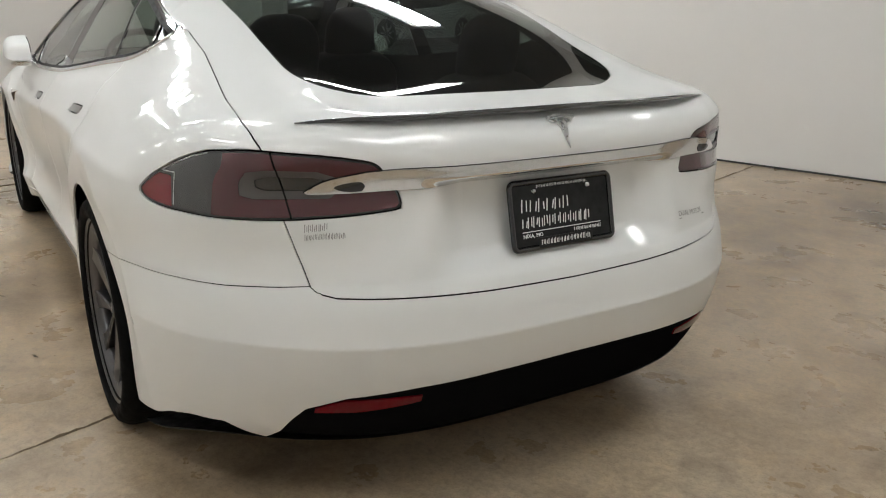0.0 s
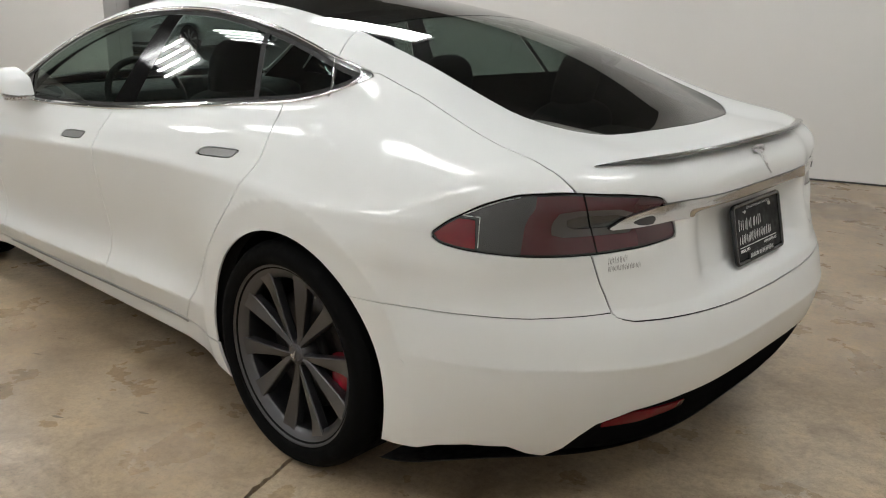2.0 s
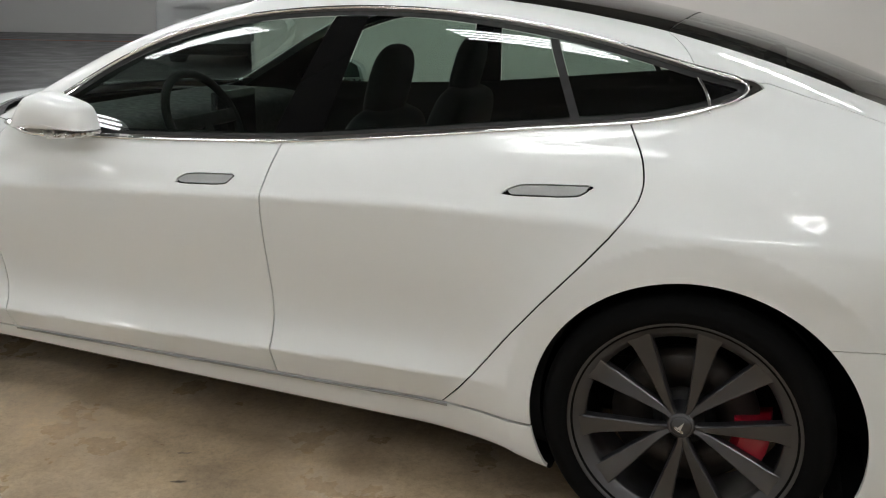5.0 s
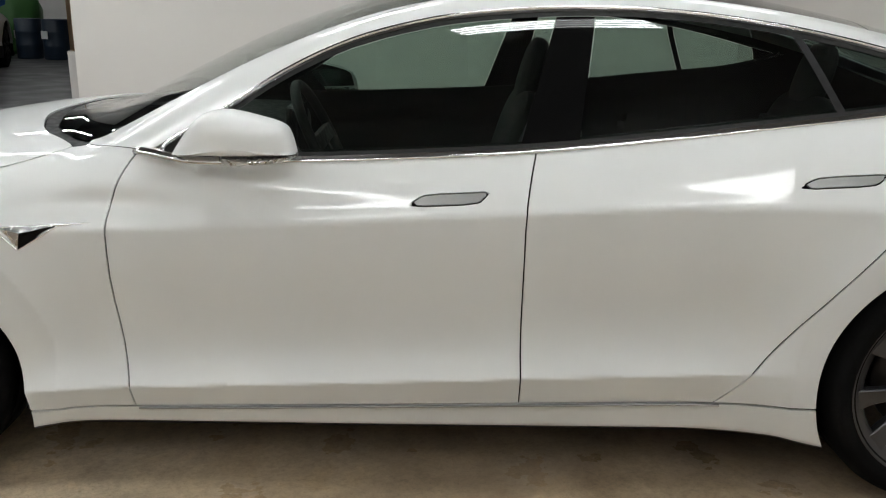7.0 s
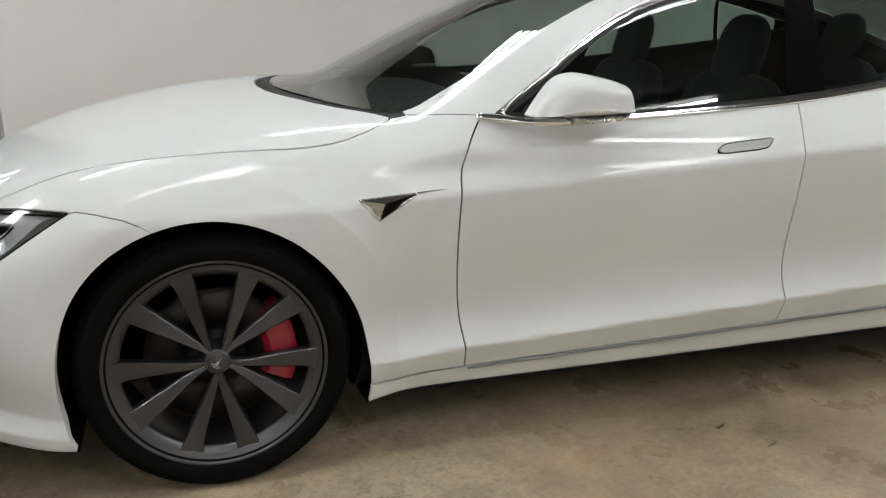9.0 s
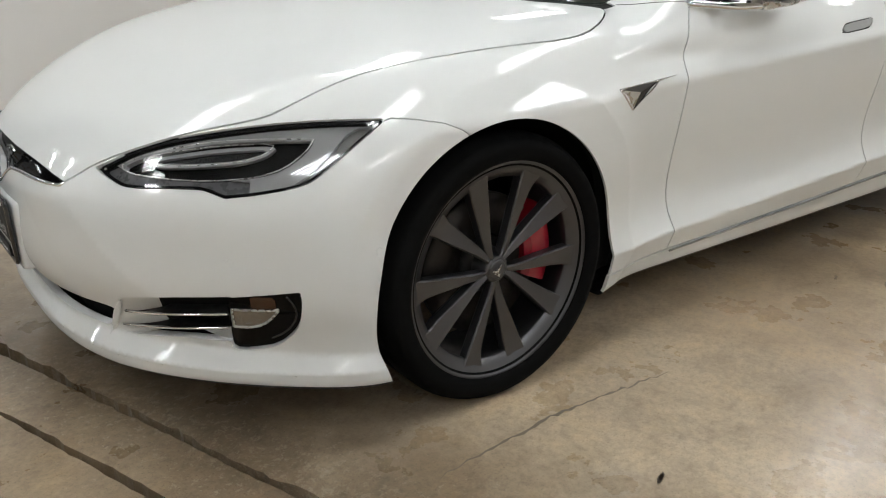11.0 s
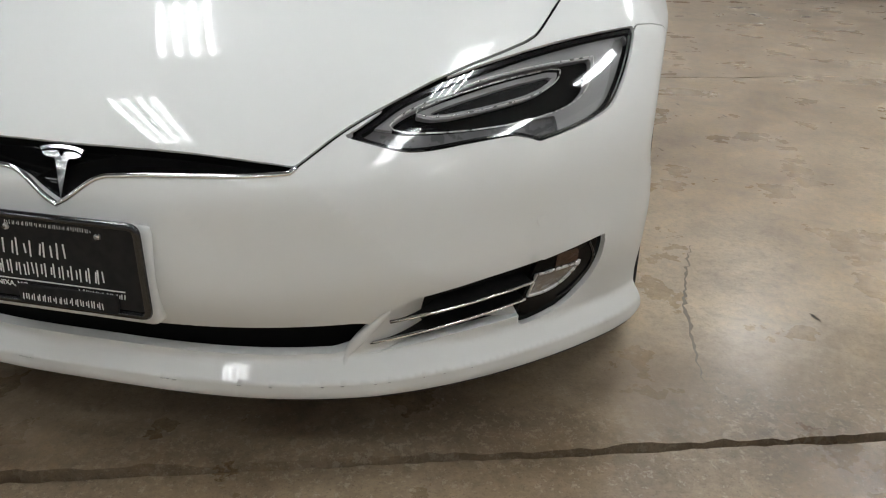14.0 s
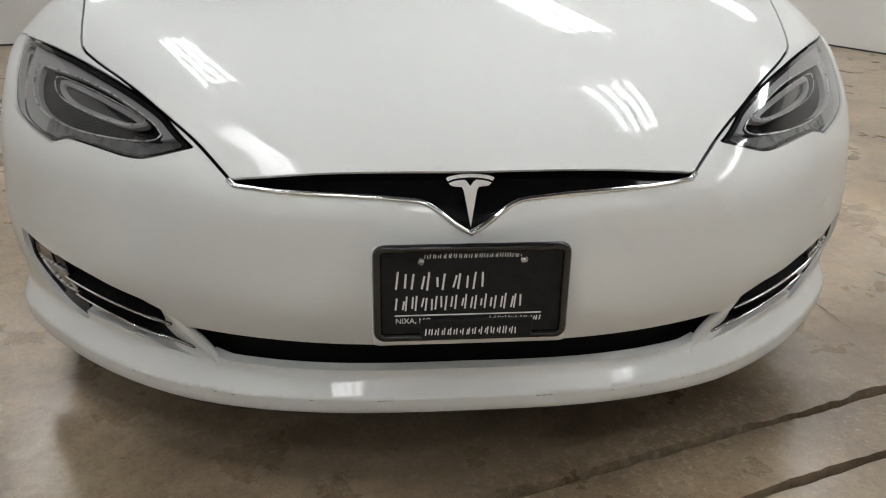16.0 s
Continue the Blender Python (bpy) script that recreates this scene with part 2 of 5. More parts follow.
def slab(name, u0, u1, v0, v1, mat, wobble=0.0, top=0.0):
    """A slab whose long edges wander a little."""
    r = random.Random(int(u0 * 1000))
    n = max(2, int((v1 - v0) / 0.025)) if wobble else 1
    drift = [0.0, 0.0]
    bm = bmesh.new()
    lo, hi = [], []
    for i in range(n + 1):
        v = v0 + (v1 - v0) * i / n
        drift = [0.86 * d + r.gauss(0, 0.45) * wobble for d in drift]
        a = u0 + (drift[0] + r.uniform(-0.5, 0.5) * wobble if u0 > U0 else 0)
        b = u1 + (drift[1] + r.uniform(-0.5, 0.5) * wobble if u1 < U1 else 0)
        lo.append([bm.verts.new((a, v, z)) for z in (-0.09, top)])
        hi.append([bm.verts.new((b, v, z)) for z in (-0.09, top)])
    for i in range(n):
        bm.faces.new((lo[i][1], hi[i][1], hi[i + 1][1], lo[i + 1][1]))
        bm.faces.new((lo[i][0], lo[i][1], lo[i + 1][1], lo[i + 1][0]))
        bm.faces.new((hi[i][1], hi[i][0], hi[i + 1][0], hi[i + 1][1]))
    bm.faces.new((lo[0][0], hi[0][0], hi[0][1], lo[0][1]))
    bm.faces.new((lo[n][1], hi[n][1], hi[n][0], lo[n][0]))
    bmesh.ops.recalc_face_normals(bm, faces=bm.faces)
    return part(name, bm, mat, floor, smooth=False)


slab("slab", U0 - 0.2, 0.313, V0 - 0.2, V1 + 0.2, CONCRETE, 0.0015)
slab("slab", 0.319, 3.690, V0 - 0.2, V1 + 0.2, CONCRETE, 0.008)
slab("drain_cover", 3.720, 3.883, V0 - 0.2, V1 + 0.2, CONCRETE, 0.004, -0.002)
slab("slab", 3.902, U1 + 0.2, V0 - 0.2, V1 + 0.2, CONCRETE, 0.003)
slab("far_slab", -6.0, 40.0, -34.0, V0 - 0.2, ASPHALT)


def crack(points, width, seed):
    """A ragged dark crack lying in the slab's face."""
    r = random.Random(seed)
    p = dense_line(points, 40)
    bm = bmesh.new()
    rows = []
    for i, (x, y) in enumerate(p):
        w = width * (0.35 + r.random()) * min(1, 4 * i / 40 + 0.1, 4 * (40 - i) / 40 + 0.1)
        j = r.uniform(-0.006, 0.006)
        rows.append([bm.verts.new((x + j - 0.1 * w, y + j - w, 0.0008)), bm.verts.new((x + j + 0.1 * w, y + j + w, 0.0008))])
    for a, b in zip(rows, rows[1:]):
        bm.faces.new((a[0], a[1], b[1], b[0]))
    bmesh.ops.recalc_face_normals(bm, faces=bm.faces)
    ob = part("crack", bm, STAIN, floor, smooth=False)
    ob.matrix_parent_inverse = ROOM.inverted()
    return ob


def dense_line(points, n):
    p = np.array(points, float)
    d = np.r_[0, np.cumsum(np.linalg.norm(np.diff(p, axis=0), axis=1))]
    t = np.linspace(0, d[-1], n)
    return np.stack([np.interp(t, d, p[:, i]) for i in range(2)], 1)


STAIN = roughen(material("dark_stain", (0.165, 0.132, 0.098), 0.5), 30, 0.35, 0.7)
crack([(2.485, 1.122), (2.63, 1.108), (2.76, 1.098), (2.84, 1.097), (2.93, 1.086), (3.0, 1.098), (3.13, 1.105), (3.30, 1.122)], 0.0045, 1)
for i, (x, y) in enumerate(((1.465, 1.032), (0.80, 1.338), (1.38, 1.17), (0.62, 1.12), (2.9, 1.42))):
    crack([(x - 0.018, y - 0.006), (x + 0.022, y + 0.008)], 0.0055, 30 + i)
structure("wall_rear", boxes(((U0 - 0.2, V0 - 0.2, 0), (U0, V1 + 0.2, CEIL))), WALLPAINT, "plain off-white painted wall", "wall")
structure("wall_left", boxes(((U0, V1, 0), (U1, V1 + 0.2, CEIL))), WALLPAINT, "plain off-white painted wall", "wall")
# Front wall is unseen; its distance is set for bounce on the nose.
structure("wall_front", boxes(((U1, V0, 0), (U1 + 0.2, V1 + 0.2, CEIL))), WALLPAINT, "plain off-white painted wall", "wall")
structure("wall_right", boxes(((U0, V0 - 0.2, 0), (DOORWAY, V0, CEIL)), ((JAMB, V0 - 0.2, 0), (U1, V0, CEIL))), WALLPAINT, "plain off-white painted wall with a wide opening", "wall")
structure("corner_guard", boxes(((DOORWAY + 0.002, V0 - 0.21, 0), (DOORWAY + 0.06, V0 - 0.10, 0.95)), bevel=0.004), WALLGREY, "low grey guard at the wall's end", "corner guard")
structure("baseboard", boxes(((U0, V0, 0), (DOORWAY, V0 + 0.008, 0.014)), ((JAMB, V0, 0), (U1 - 0.01, V0 + 0.008, 0.014)), ((U0, V0 + 0.01, 0), (U0 + 0.008, V1, 0.014)), ((U0 + 0.01, V1 - 0.008, 0), (U1 - 0.01, V1, 0.014)), ((U1 - 0.008, V0, 0), (U1, V1, 0.014))),
          BASE, "thin dark line of skirting at the wall's foot", "baseboard")
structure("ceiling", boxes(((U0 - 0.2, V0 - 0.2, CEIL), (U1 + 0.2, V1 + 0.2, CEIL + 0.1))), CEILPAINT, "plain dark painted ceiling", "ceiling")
structure("wall_far", boxes(((-6, -24, 0), (40, -23.8, 4.5)), ((39.8, -23.8, 0), (40, V0 - 0.2, 4.5)), ((-6, -23.8, 0), (-5.8, V0 - 0.2, 4.5)), ((JAMB, V0 - 0.4, 0), (39.8, V0 - 0.205, 4.5)), ((-5.8, V0 - 0.4, 0), (DOORWAY - 0.01, V0 - 0.205, 4.5)), ((DOORWAY - 0.01, V0 - 0.4, CEIL), (JAMB, V0 - 0.205, 4.5))),
          WALLPAINT, "plain walls of the dim hall beyond", "wall")
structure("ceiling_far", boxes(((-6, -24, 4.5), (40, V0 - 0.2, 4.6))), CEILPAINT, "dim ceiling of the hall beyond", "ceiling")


def ceiling_light(u, v, turn):
    thing = tagged(new("ceiling_light"), "grey fluorescent ceiling light with four bare tubes", "ceiling light", "ceiling lights")
    thing.matrix_world = ROOM @ pose(u, v, CEIL, 0, 0, turn)
    part("housing", boxes(((-0.56, -0.22, -0.06), (0.56, 0.22, 0)), bevel=0.01), HOUSING, thing, smooth=False)
    for k in range(4):
        bm = bmesh.new()
        bmesh.ops.create_cone(bm, cap_ends=True, segments=10, radius1=0.017, radius2=0.017, depth=1.08,
                              matrix=pose(0, -0.15 + 0.10 * k, -0.095, 0, 90, 0))
        part("tube", bm, TUBE, thing)
    return thing


# Rear row at u -1.7: unseen, set behind the car to light its tailgate.
lamp = ceiling_light(-1.7, -2.4, 0)
# Rows at u 5.6 and 7.9 are added, unseen, to light the nose.
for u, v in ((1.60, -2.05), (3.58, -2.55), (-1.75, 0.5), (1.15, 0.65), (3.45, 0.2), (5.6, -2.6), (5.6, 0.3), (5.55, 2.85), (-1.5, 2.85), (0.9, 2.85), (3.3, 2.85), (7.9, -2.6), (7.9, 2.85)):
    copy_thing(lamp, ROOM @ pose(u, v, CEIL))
# More lamps of this sort, added unseen to brighten the hall's parked cars.
for u, v in ((9.5, -11.5), (12.5, -10.5), (14.5, -15), (10, -17), (17, -12), (12, -20), (16, -19), (21, -14), (7, -19), (4, -21), (10, -14), (8, -9.5), (13, -13), (5.2, -9.5), (4.2, -12.5)):
    copy_thing(lamp, ROOM @ pose(u, v, 4.5))


# ---- the car's skin: a smooth solid, meshed once and cut into panels ----
def curve(*knots):
    """A natural cubic through (position, value) knots, as a fast table."""
    x = np.array([k[0] for k in knots], float)
    y = np.array([k[1] for k in knots], float)
    n, h = len(x), np.diff(x)
    a, b = np.eye(n), np.zeros(n)
    for i in range(1, n - 1):
        a[i, i - 1], a[i, i], a[i, i + 1] = h[i - 1], 2 * (h[i - 1] + h[i]), h[i]
        b[i] = 6 * ((y[i + 1] - y[i]) / h[i] - (y[i] - y[i - 1]) / h[i - 1])
    m = np.linalg.solve(a, b)
    t = np.linspace(x[0], x[-1], 1500)
    i = np.clip(np.searchsorted(x, t) - 1, 0, n - 2)
    u, w = x[i + 1] - t, t - x[i]
    v = (m[i] * u ** 3 + m[i + 1] * w ** 3) / (6 * h[i]) + (y[i] / h[i] - m[i] * h[i] / 6) * u + (y[i + 1] / h[i] - m[i + 1] * h[i] / 6) * w
    return lambda q: np.interp(q, t, v)


def smax(a, b, k):
    h = np.maximum(k - np.abs(a - b), 0) / k
    return np.maximum(a, b) + h * h * k * 0.25


def smin(a, b, k):
    return -smax(-a, -b, k)


def step(a, b, x):
    t = np.clip((x - a) / (b - a), 0, 1)
    return t * t * (3 - 2 * t)


# half width at the crease, along the car
WIDTH = curve((-1.1, 0.885), (-0.6, 0.93), (-0.3, 0.955), (0.0, 0.960), (0.5, 0.950), (1.2, 0.942), (2.0, 0.934), (2.5, 0.930), (2.96, 0.938), (3.3, 0.926), (3.6, 0.922), (3.95, 0.915))
# how far the side falls inward above and below the crease
ABOVE = curve((0.0, 0.0), (0.05, 0.031), (0.1, 0.058), (0.15, 0.085), (0.2, 0.121), (0.25, 0.18), (0.3, 0.27))
BELOW = curve((-0.75, -0.14), (-0.60, -0.062), (-0.50, -0.006), (-0.474, 0.008), (-0.45, 0.021), (-0.415, 0.036), (-0.36, 0.045), (-0.25, 0.034), (-0.12, 0.012), (0.0, 0.0))
SILL = curve((-0.75, 0.10), (-0.66, 0.070), (-0.58, 0.049), (-0.52, 0.026), (-0.474, 0.008), (-0.45, -0.003), (-0.40, -0.030), (0.0, -0.30))
PLAIN = curve((-0.75, 0.05), (-0.6, 0.018), (-0.4, 0.012), (-0.2, 0.002), (0.0, 0.0))
NOSE = curve((0.0, 3.80), (0.13, 3.84), (0.20, 3.845), (0.25, 3.851), (0.30, 3.868), (0.36, 3.896), (0.42, 3.905), (0.5, 3.90), (0.56, 3.893), (0.62, 3.868), (0.7, 3.80), (0.9, 3.5))
TAIL = curve((0.1, -0.88), (0.2, -0.935), (0.3, -1.01), (0.37, -1.032), (0.45, -1.044), (0.55, -1.044), (0.62, -1.048), (0.70, -1.03), (0.8, -1.003), (0.9, -0.997), (1.0, -0.995), (1.1, -0.93))
HOOD = curve((-1.1, 1.0), (-0.95, 1.025), (-0.7, 1.05), (-0.55, 1.053), (-0.4, 1.062), (-0.2, 1.088), (0.0, 1.112), (0.5, 1.10), (1.0, 1.055), (1.5, 1.02), (2.0, 1.0), (2.3, 0.992), (2.6, 0.985), (3.0, 0.948), (3.3, 0.884), (3.6, 0.782), (3.8, 0.675), (3.9, 0.60))
ROOF = curve((-1.1, 0.92), (-0.75, 1.048), (-0.6, 1.10), (-0.3, 1.215), (0.0, 1.31), (0.3, 1.375), (0.7, 1.427), (1.05, 1.44), (1.4, 1.42), (1.7, 1.358), (2.0, 1.25), (2.3, 1.105), (2.6, 0.95), (2.9, 0.78))
TAPER = curve((-1.1, 0.26), (-0.6, 0.09), (-0.1, 0.025), (0.4, 0.0), (1.2, 0.0), (2.0, 0.0), (2.3, 0.0), (2.8, 0.0))


SHOULDER = curve((-1.3, 0.892), (-0.8, 0.876), (-0.3, 0.863), (0.1, 0.862), (0.7, 0.858), (1.3, 0.827), (1.8, 0.797), (2.23, 0.774), (2.6, 0.757), (3.0, 0.748), (4.1, 0.714))


def crease(x):
    return SHOULDER(x)


def sill_edge(x):
    return 0.318 + (2.244 - x) * 0.042


def skin(p):
    """Below zero inside the car's body."""
    x, y, z = p[..., 0], np.abs(p[..., 1]), p[..., 2]
    u = z - crease(x)
    mid = step(0.35, 0.75, x) * step(2.72, 2.42, x)
    d = 0.474 * np.minimum(u, 0) / (crease(x) - sill_edge(np.clip(x, 0.3, 2.8)))
    low = mid * smax(BELOW(d), SILL(d), 0.004) + (1 - mid) * PLAIN(np.minimum(u, 0))
    ring = np.minimum(np.hypot(x + 0.03, z - 0.36) - 0.01, np.hypot(x - 2.945, z - 0.36))
    flare = 0.016 * np.clip((0.62 - ring) / 0.145, 0, 1) ** 2
    side = y - (WIDTH(x) - low - ABOVE(smax(u, 0, 0.014)) + 0.003 + flare + (0.018 * step(0.56, 0.42, z) + 0.016 * step(0.30, 0.18, z)) * step(2.98, 3.3, x))
    front = x - (NOSE(z) - 0.59 * y ** 2.7)
    crest = 1 - np.abs((y - 0.40) * 0.678 + (z - 0.60) * 0.734) / 0.17
    front = front - 0.011 * np.maximum(0, crest) * step(0.345, 0.42, z) * step(0.64, 0.58, z) * step(0.72, 0.60, y)
    lip = np.minimum(3.893 + 0.10 * (z - 0.17), 3.897 - 0.95 * (z - 0.207)) - 0.59 * y ** 2.7 - 0.006 - 0.016 * np.clip(1 - (y / 0.5) ** 2, 0, 1)
    front = smin(front, x - lip, 0.006)
    rear = TAIL(z) + 0.556 * y ** 3.4 + 0.02 * step(0.30, 0.5, y) * step(0.80, 0.6, y) * step(0.70, 0.88, z) - x
    rear = rear + 0.05 * step(0.40, 0.26, y) * step(0.655, 0.72, z) * step(0.895, 0.872, z)
    fold = np.maximum(0, np.minimum(1 - (z - 0.53) / 0.14, 1 - (0.53 - z) / 0.22))
    rear = rear - 0.042 * fold
    side = side - 0.026 * fold * step(-0.40, -0.62, x)
    top = z - (HOOD(x) - 0.05 * y ** 2 - 0.09 * y ** 6)
    shell = smax(side, top, 0.075)
    shell = smax(shell, front * 0.9, 0.06)
    shell = smax(shell, rear * 0.9, 0.10)
    shell = smax(shell, 0.15 + 0.013 * step(3.0, 3.3, x) + 0.085 * step(-0.35, -0.75, x) + 0.028 * step(0.30, 0.48, x) * step(2.70, 2.48, x) - z, 0.03)
    w = z - 0.98
    cabin = smax(z - (ROOF(x) - 0.07 * (y / 0.6) ** 2), y - (0.845 - 0.53 * w - 0.20 * w * w - TAPER(x)), 0.08)
    cabin = smax(cabin, 0.85 - z, 0.05)
    cabin = smax(cabin, rear + 0.03, 0.05)
    return smin(shell, cabin * 0.85, 0.03 + 0.12 * step(0.2, -0.4, x) * step(0.35, 0.6, y))


def gradient(f, p, e=2e-3):
    g = np.empty_like(p)
    for i in range(3):
        d = np.zeros(3)
        d[i] = e
        g[:, i] = (f(p + d) - f(p - d)) / (2 * e)
    return g


def settle(f, p, rounds=3):
    for _ in range(rounds):
        g = gradient(f, p)
        p = p - g * (f(p) / np.maximum((g * g).sum(1), 0.05))[:, None]
    return p


def surface(f, lo, hi, h):
    """Surface net of f = 0 inside the box: vertices and triangles."""
    axes = [np.arange(a, b + h, h) for a, b in zip(lo, hi)]
    grid = np.empty([len(a) for a in axes], np.float32)
    for i, x in enumerate(axes[0]):
        yy, zz = np.meshgrid(axes[1], axes[2], indexing="ij")
        grid[i] = f(np.stack([np.full_like(yy, x), yy, zz], -1))
    inside = grid < 0
    cells = np.zeros([n - 1 for n in grid.shape], np.int8)
    for a in (0, 1):
        for b in (0, 1):
            for c in (0, 1):
                cells += inside[a:a + cells.shape[0], b:b + cells.shape[1], c:c + cells.shape[2]]
    live = (cells > 0) & (cells < 8)
    index = np.full(cells.shape, -1)
    index[live] = np.arange(live.sum())
    ijk = np.argwhere(live)
    verts = np.stack([axes[k][ijk[:, k]] + h / 2 for k in range(3)], 1)
    faces = []
    for k in range(3):
        a, b = (k + 1) % 3, (k + 2) % 3
        lo_, hi_ = [slice(None)] * 3, [slice(None)] * 3
        lo_[k], hi_[k] = slice(0, -1), slice(1, None)
        change = inside[tuple(lo_)] != inside[tuple(hi_)]
        at = np.argwhere(change)
        at = at[(at[:, a] > 0) & (at[:, b] > 0) & (at[:, a] < cells.shape[a]) & (at[:, b] < cells.shape[b])]
        out = inside[tuple(lo_)][tuple(at.T)]
        quad = []
        for da, db in ((0, 0), (1, 0), (1, 1), (0, 1)):
            c = at.copy()
            c[:, a] -= da
            c[:, b] -= db
            quad.append(index[tuple(c.T)])
        quad = np.stack(quad, 1)
        quad[~out] = quad[~out][:, ::-1]
        faces.append(quad)
    q = np.concatenate(faces)
    tri = np.concatenate([q[:, [0, 1, 2]], q[:, [0, 2, 3]]])
    return settle(f, verts, 5), tri


def cut(v, f, g):
    """The part of the triangles where g, given at the vertices, is below zero."""
    ins = g < 0
    n = ins[f].sum(1)
    keep = [f[n == 3]]
    pieces, shift = [v], len(v)
    for count in (1, 2):
        t = f[n == count]
        if not len(t):
            continue
        odd = ins[t] if count == 1 else ~ins[t]
        k = odd.argmax(1)
        r = np.arange(len(t))
        a, b, c = t[r, k], t[r, (k + 1) % 3], t[r, (k + 2) % 3]
        new_ids = []
        for p, q in ((a, b), (a, c)):
            s = (g[p] / (g[p] - g[q]))[:, None]
            pieces.append(v[p] + (v[q] - v[p]) * s)
            new_ids.append(np.arange(len(t)) + shift)
            shift += len(t)
        ab, ac = new_ids
        if count == 1:
            keep.append(np.stack([a, ab, ac], 1))
        else:
            keep += [np.stack([ab, b, c], 1), np.stack([ab, c, ac], 1)]
    v, f = np.concatenate(pieces), np.concatenate(keep)
    key = np.round(v * 1e5).astype(np.int64)
    _, first, back = np.unique(key, axis=0, return_index=True, return_inverse=True)
    f = back.reshape(-1)[f]
    f = f[(f[:, 0] != f[:, 1]) & (f[:, 1] != f[:, 2]) & (f[:, 0] != f[:, 2])]
    used, f = np.unique(f, return_inverse=True)
    return v[first][used], f.reshape(-1, 3)


# ---- the car ----
car = tagged(new("car"), "pearl white electric saloon with grey wheels, parked on concrete", "car")
HALF = surface(skin, (-1.2, -0.03, 0.1), (4.0, 1.05, 1.5), 0.011)
FLIP = np.array([1, -1, 1])


def chaikin(points, rounds=2):
    p = np.array(points, float)
    for _ in range(rounds):
        q = np.roll(p, -1, 0)
        p = np.stack([0.78 * p + 0.22 * q, 0.22 * p + 0.78 * q], 1).reshape(-1, 2)
    return p


def inside(poly, q):
    """Signed distance of 2D points to an outline, below zero inside."""
    best = np.full(len(q), 1e9)
    odd = np.zeros(len(q), bool)
    for a, b in zip(poly, np.roll(poly, -1, 0)):
        d = b - a
        t = np.clip(((q - a) @ d) / max(d @ d, 1e-12), 0, 1)
        best = np.minimum(best, ((q - a - t[:, None] * d) ** 2).sum(1))
        cross = (a[1] > q[:, 1]) != (b[1] > q[:, 1])
        with np.errstate(divide="ignore", invalid="ignore"):
            odd ^= cross & (q[:, 0] < (b[0] - a[0]) * (q[:, 1] - a[1]) / (b[1] - a[1] + 1e-15) + a[0])
    return np.where(odd, -1, 1) * np.sqrt(best)


def along(knots):
    """Straight-lined function through (position, value) knots."""
    k = sorted(knots)
    return lambda q: np.interp(q, [a for a, _ in k], [b for _, b in k])


SIDE = lambda v: v[:, [0, 2]]
TOP = lambda v: v[:, [0, 1]]
FACE = lambda v: v[:, [1, 2]]


def fore(w, z, way):
    """Between the slanting measure of the nose and that of its outlines, which sit a little further out."""
    dw = 0.0150 + 0.0200 * np.clip((w + 3.307) / 0.5, 0, 1)
    dz = np.where(z > 0.5, 0.010 * np.clip((z - 0.618) / 0.035, 0, 1), 0.008 * np.clip((z - 0.262) / 0.155, 0, 1))
    return w + way * dw, z + way * dz


FRONT_CORNER = lambda v: np.stack(fore(v[:, 1] - v[:, 0], v[:, 2], 1), 1)
REAR_CORNER = lambda v: np.stack([v[:, 0] + v[:, 1], v[:, 2]], 1)


def peel(mesh, field, gap=0.0022):
    """Splits a sheet along a field: the piece below zero and the remainder, with a joint between."""
    g = field(mesh[0])
    return cut(*mesh, g + gap), cut(*mesh, gap - g)


def rimmed(v, f, n, depth):
    """Adds an edge turned inward round a sheet."""
    e = np.concatenate([f[:, [0, 1]], f[:, [1, 2]], f[:, [2, 0]]])
    key = np.sort(e, 1)
    _, idx, count = np.unique(key, axis=0, return_index=True, return_counts=True)
    e = e[idx[count == 1]]
    e = e[(np.abs(v[e[:, 0], 1]) > 3e-4) | (np.abs(v[e[:, 1], 1]) > 3e-4)]
    a, b = v[e[:, 0]], v[e[:, 1]]
    na, nb = n[e[:, 0]], n[e[:, 1]]
    out = np.cross(b - a, na)
    out /= np.maximum(np.linalg.norm(out, axis=1), 1e-9)[:, None]
    k, m = len(v), len(e)
    r = np.arange(m)
    v = np.concatenate([v, a, b, a - na * depth, b - nb * depth])
    n = np.concatenate([n, out, out, out, out])
    f = np.concatenate([f, np.stack([k + r, k + 2 * m + r, k + m + r], 1), np.stack([k + m + r, k + 2 * m + r, k + 3 * m + r], 1)])
    return v, f, n


def sheet(name, mesh, mat, parent, label="", side="both", inset=0.0, rim=0.007, base=None):
    """A panel of the skin as an object: on both halves, the left or the right."""
    v, f = mesh
    flat = np.abs(v[:, 1]) < 3e-4
    v = settle(skin, v, 1)
    v[flat, 1] = 0
    n = gradient(skin, v)
    n /= np.linalg.norm(n, axis=1)[:, None]
    n[flat, 1] = 0
    v = v - n * inset
    if rim:
        v, f, n = rimmed(v, f, n, rim)
    if side == "both":
        k = len(v)
        twin = np.where(np.abs(v[:, 1]) < 1e-6, np.arange(k), np.arange(k) + k)
        v, n, f = np.concatenate([v, v * FLIP]), np.concatenate([n, n * FLIP]), np.concatenate([f, twin[f[:, ::-1]]])
        used, f = np.unique(f, return_inverse=True)
        v, n, f = v[used], n[used], f.reshape(-1, 3)
    elif side == "right":
        v, n, f = v * FLIP, n * FLIP, f[:, ::-1]
    ob = new(name, mesh_of(name, v, f, mat, normals=n))
    ob.parent = parent
    return tagged(ob, label)


def on_skin(p):
    return settle(skin, np.array(p, float).reshape(-1, 3), 6)


